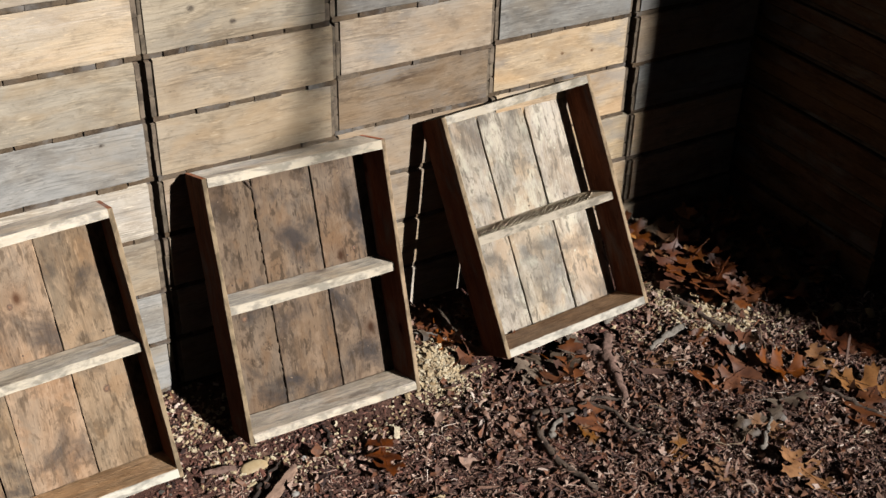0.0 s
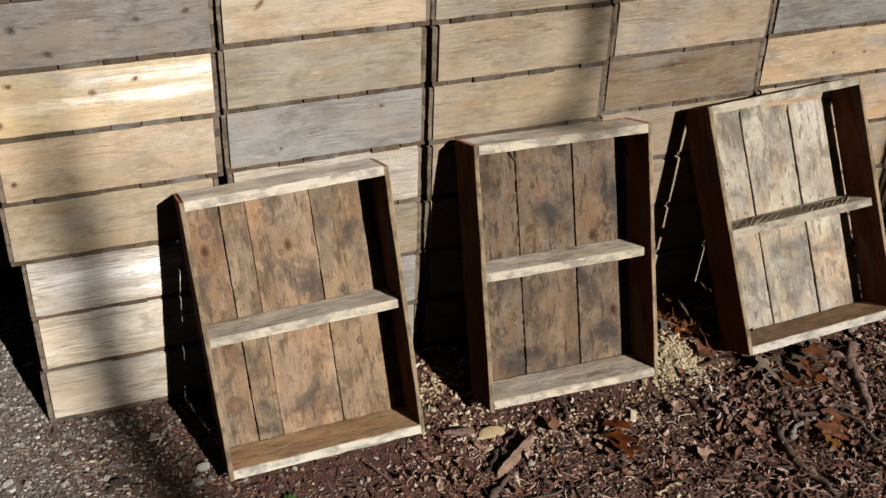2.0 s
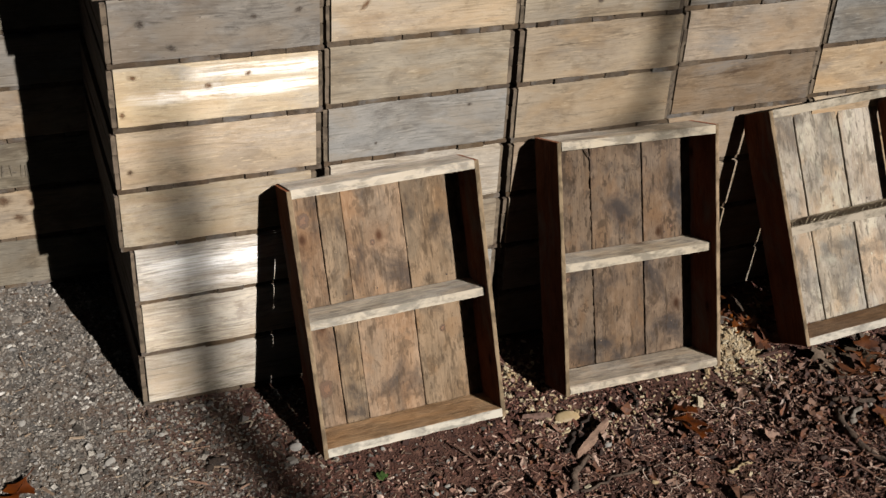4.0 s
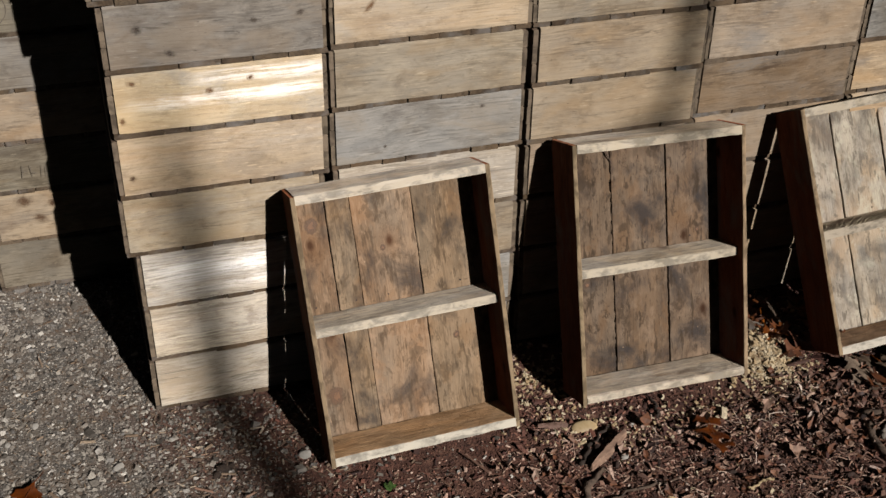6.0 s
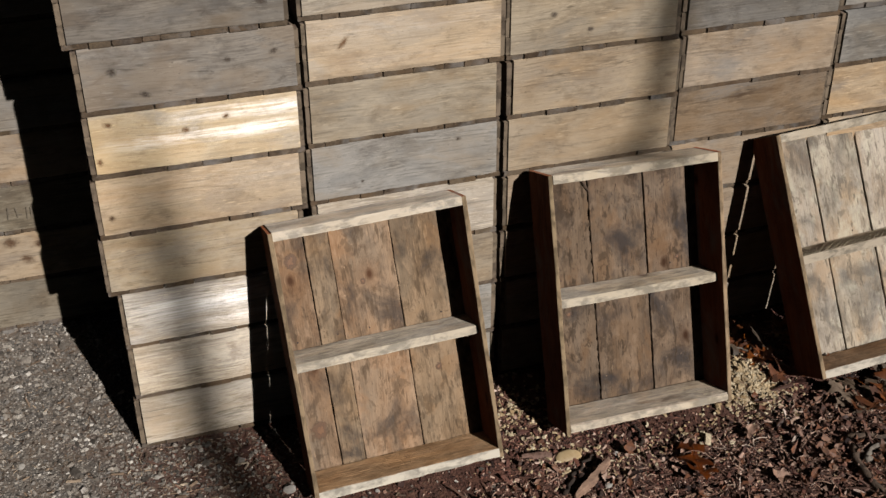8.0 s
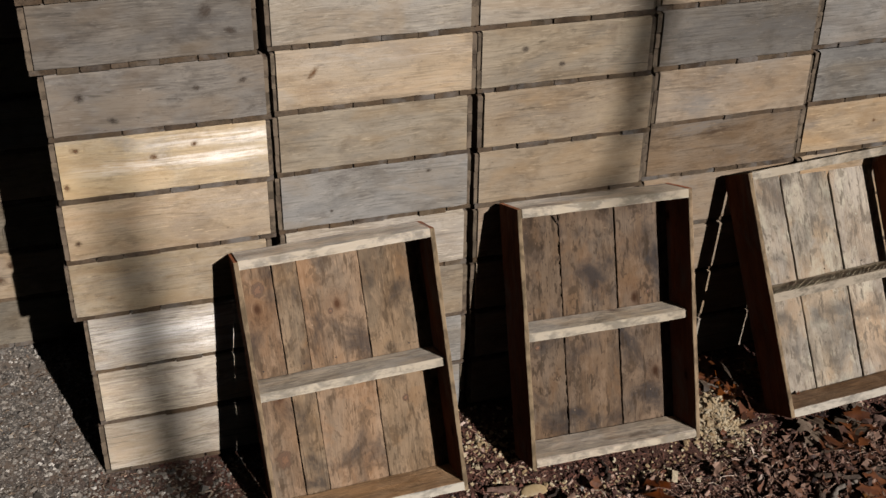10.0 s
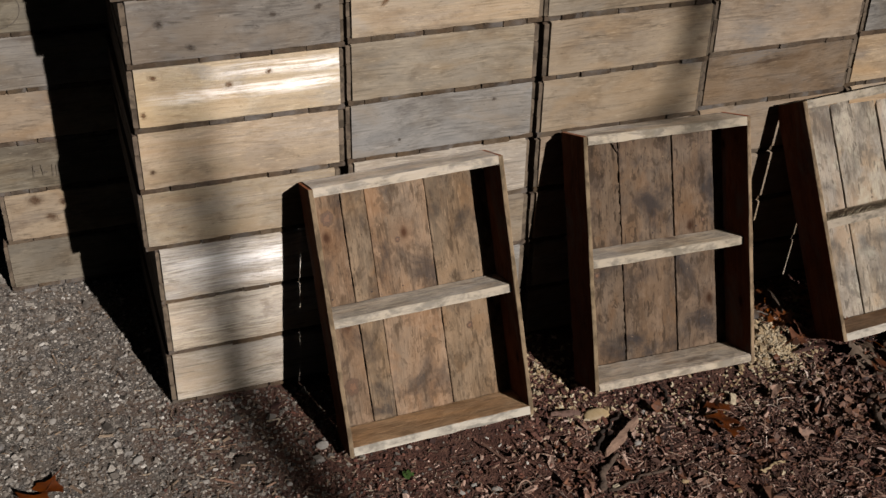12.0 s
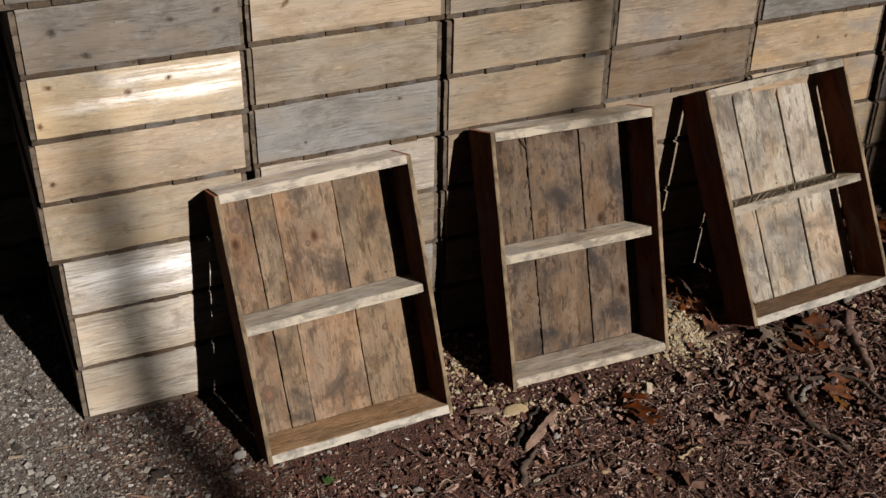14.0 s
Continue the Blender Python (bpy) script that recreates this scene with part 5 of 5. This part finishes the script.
def oak_leaf(k, x, y, turn, scale=1.0, tx=0.0, ty=0.0, lift=0.008):
    (blade, stem), mat = LEAVES[k % 12]
    ob = empty("oak_leaf", pose(x, y, float(ground_z(x, y)) + lift, tx, ty, turn) @ Matrix.Scale(scale, 4), LEAF_LABEL[mat], "leaf", "fallen oak leaves")
    c = pose(-0.055, 0, 0)
    piece("blade", blade, ob, c)
    piece("stem", stem, ob, c)


LR = random.Random(21)
HERO = [(0, 1.484, -0.165, 120, 1.0), (3, 1.52, -0.262, 20, 0.9), (1, 1.49, -0.10, 80, 0.9), (5, 1.63, -0.45, 200, 0.95), (3, 1.70, -0.42, 60, 0.9), (0, 1.63, -0.605, 250, 0.95),
        (1, 1.95, -0.615, 180, 1.0), (3, 2.03, -0.64, 10, 1.1), (5, 2.12, -0.67, 150, 1.1), (7, 2.36, -0.545, 265, 1.2), (2, 2.25, -0.82, 310, 1.05), (9, 1.175, -0.460, 255, 0.95),
        (0, 2.20, -0.88, 30, 1.0), (2, 1.93, -0.965, 90, 1.0), (3, 2.09, -0.56, 200, 1.0), (1, 2.20, -0.655, 330, 0.9), (8, 2.24, -0.725, 80, 1.0), (9, 2.35, -0.69, 120, 1.0),
        (7, -0.300, -0.235, 250, 1.05), (4, 1.66, -0.38, 320, 0.9), (4, 1.60, -0.42, 110, 0.8), (10, 1.73, -0.36, 40, 0.8), (1, 1.98, -0.66, 290, 0.8), (6, 2.42, -0.78, 40, 1.0)]
for k, x, y, turn, s in HERO:
    oak_leaf(k, x, y, turn, 1.15 * s, LR.uniform(-14, 14), LR.uniform(-14, 14), 0.014)
# the drift in the corner
for k in range(95):
    x = 2.06 + 0.48 * LR.random() ** 0.8
    y = -0.03 - 0.42 * LR.random()
    if x + 0.33 * y < 2.04:
        continue
    oak_leaf((0, 1, 3, 5, 7, 9, 2, 6, 8, 11, 3, 4)[LR.randrange(12)], x, y, LR.uniform(0, 360), LR.uniform(0.85, 1.3), LR.uniform(-34, 34), LR.uniform(-32, 32), 0.012 + 0.05 * LR.random())
for k in range(10):
    oak_leaf((0, 1, 3, 5, 4)[k % 5], 1.44 + 0.30 * LR.random(), -0.06 - 0.28 * LR.random(), LR.uniform(0, 360), LR.uniform(0.7, 1.0), LR.uniform(-30, 30), LR.uniform(-30, 30), 0.014)
for k in range(16):
    oak_leaf((4, 2, 0, 10, 8)[k % 5], 1.55 + 1.0 * LR.random(), -0.45 - 0.55 * LR.random(), LR.uniform(0, 360), LR.uniform(0.55, 0.9), LR.uniform(-25, 25), LR.uniform(-25, 25), 0.01)


# ---- a weed ----
def weed(x, y):
    ob = empty("weed", pose(x, y, float(ground_z(x, y))), "small green weed with round leaves in bare soil", "plant")
    for k in range(6):
        a = k * 1.05
        verts = [(0, 0, 0.002)] + [(0.008 + 0.007 * math.cos(w), 0.006 * math.sin(w), 0.009 + 0.002 * math.cos(2 * w)) for w in [i * math.pi / 5 for i in range(10)]]
        faces = [tuple(range(1, 11)), (0, 1, 10), (0, 5, 6)]
        piece("leaf", mesh_of("weed_leaf", verts, faces, M_GREEN, True), ob, pose(0, 0, 0, 0, -12 * (k % 2), math.degrees(a)))


weed(0.448, -0.390)

# ---- pencilled marks on a crate of the far stack: plain strokes ----
marks = empty("pencil_marks", pose(-0.232, 0.5815, 2 * PITCH + 0.052), "row of faint dark pencil strokes on a crate", "writing")
for k, (dx, w, h, lean) in enumerate([(0.0, 0.0011, 0.034, 6), (0.004, 0.012, 0.0011, -12), (0.024, 0.0011, 0.030, -5), (0.026, 0.009, 0.0011, 8), (0.046, 0.0011, 0.034, 5), (0.057, 0.0011, 0.030, 2)]):
    v = [(dx, 0, 0), (dx + w, 0, 0), (dx + w, 0, h), (dx, 0, h), (dx, 0.0015, 0), (dx + w, 0.0015, 0), (dx + w, 0.0015, h), (dx, 0.0015, h)]
    piece("stroke", mesh_of("stroke", v, [(0, 1, 2, 3), (7, 6, 5, 4), (0, 4, 5, 1), (1, 5, 6, 2), (2, 6, 7, 3), (3, 7, 4, 0)], M_INK), marks, pose(0, 0, 0.014 if h < 0.01 else 0, 0, lean))


# a large letter D pencilled on another crate of that stack
bowl = [(-0.030 + 0.078 * math.cos(a) ** 0.8, 0, 0.050 * math.sin(a)) for a in [-1.5 + 3.0 * i / 24 for i in range(25)]]
rv, rf = tube([(-0.024, 0, 0.030), (-0.026, 0, -0.048)] + bowl + [(-0.036, 0, 0.049)], [0.0009] * 28, 5)
tagged(new("pencil_letter", mesh_of("pencil_letter", rv, rf, M_INK)), "large letter D pencilled on a crate", "writing").matrix_basis = pose(-0.243, FAR[5].location.y - 0.0004, 0.770)


# ---- what stands out of view and throws the shade ----
def from_shadow(x, z, d):
    """The place, d metres off along the sun's way, whose shade falls at x, z on the wall's plane."""
    return Vector((x + d * math.sin(AZ), -d * math.cos(AZ), z + d * math.tan(EL)))


def bare_tree(shade, radii, limbs, d, label):
    """A leafless tree: the way of its trunk, and of its limbs, told by where their shade falls."""
    low = from_shadow(*shade[0], d)
    pts = [Vector((low.x, low.y, -0.1))] + [from_shadow(x, z, d) for x, z in shade]
    ob = empty("bare_tree", pose(low.x, low.y, 0), label, "tree")
    off = pose(-low.x, -low.y, 0)
    v, f = tube(pts, radii, 12)
    piece("trunk", mesh_of("trunk", v, f, M_BARK, True), ob, off)
    for way, thick in limbs:
        v, f = tube([from_shadow(x, z, d) for x, z in way], thick, 10)
        piece("limb", mesh_of("limb", v, f, M_BARK, True), ob, off)


bare_tree([(0.150, -0.15), (0.152, 0.03), (0.141, 0.2), (0.136, 0.40), (0.122, 0.52), (0.105, 0.64), (0.10, 0.82), (0.10, 1.0)], [0.056, 0.052, 0.050, 0.046, 0.043, 0.040, 0.032, 0.011, 0.003], [], 12.5,
          "slender leafless young tree with brown bark")
bare_tree([(2.75, -0.5), (2.75, 1.0), (2.72, 2.4), (2.7, 3.0)], [0.12, 0.10, 0.08, 0.06, 0.04],
          [([(2.72, 2.2), (2.2, 2.25), (1.7, 1.9), (1.40, 1.5), (1.29, 1.1), (1.256, 0.90), (1.251, 0.78), (1.241, 0.674), (1.218, 0.60), (1.17, 0.555), (1.10, 0.54)], [0.06, 0.055, 0.05, 0.045, 0.04, 0.036, 0.032, 0.025, 0.025, 0.026, 0.014]),
           ([(1.218, 0.60), (1.232, 0.565), (1.28, 0.535)], [0.025, 0.026, 0.016])], 10.0,
          "leafless tree with one long drooping limb")


# unseen house, added to throw the shade over the wall's right end
def house():
    ob = empty("house", pose(4.366, -8.0, 0), "plain grey house with a dark gable roof, unseen, added to throw shade", "house")
    bm = bmesh.new()
    bmesh.ops.create_cube(bm, size=1.0, matrix=Matrix.Translation((4, 1.75, 3.4)) @ Matrix.Diagonal((8, 3.5, 6.8, 1)))
    part("wall", bm, M_STUCCO, ob)
    v = [(-0.02, -0.02, 6.8), (8.1, -0.02, 6.8), (8.1, 3.6, 6.8), (-0.02, 3.6, 6.8), (-0.02, 1.75, 8.2), (8.1, 1.75, 8.2)]
    piece("roof", mesh_of("roof", v, [(0, 1, 5, 4), (2, 3, 4, 5), (0, 4, 3), (1, 2, 5), (3, 2, 1, 0)], M_ROOF), ob, Matrix.Identity(4))


house()

# plain unseen board fence, added behind the camera to shade the ground there
fence_m = mesh_of("wall_south", [(x, y, z) for x in (-9.0, 4.2) for y in (-5.3, -5.22) for z in (-0.05, 2.15)], [(0, 1, 3, 2), (4, 6, 7, 5), (0, 4, 5, 1), (2, 3, 7, 6), (1, 5, 7, 3), (0, 2, 6, 4)], M_FENCE)
tagged(new("wall_south", fence_m), "plain dark board fence, unseen, added to shade the ground of the yard", "fence", kind="structure")
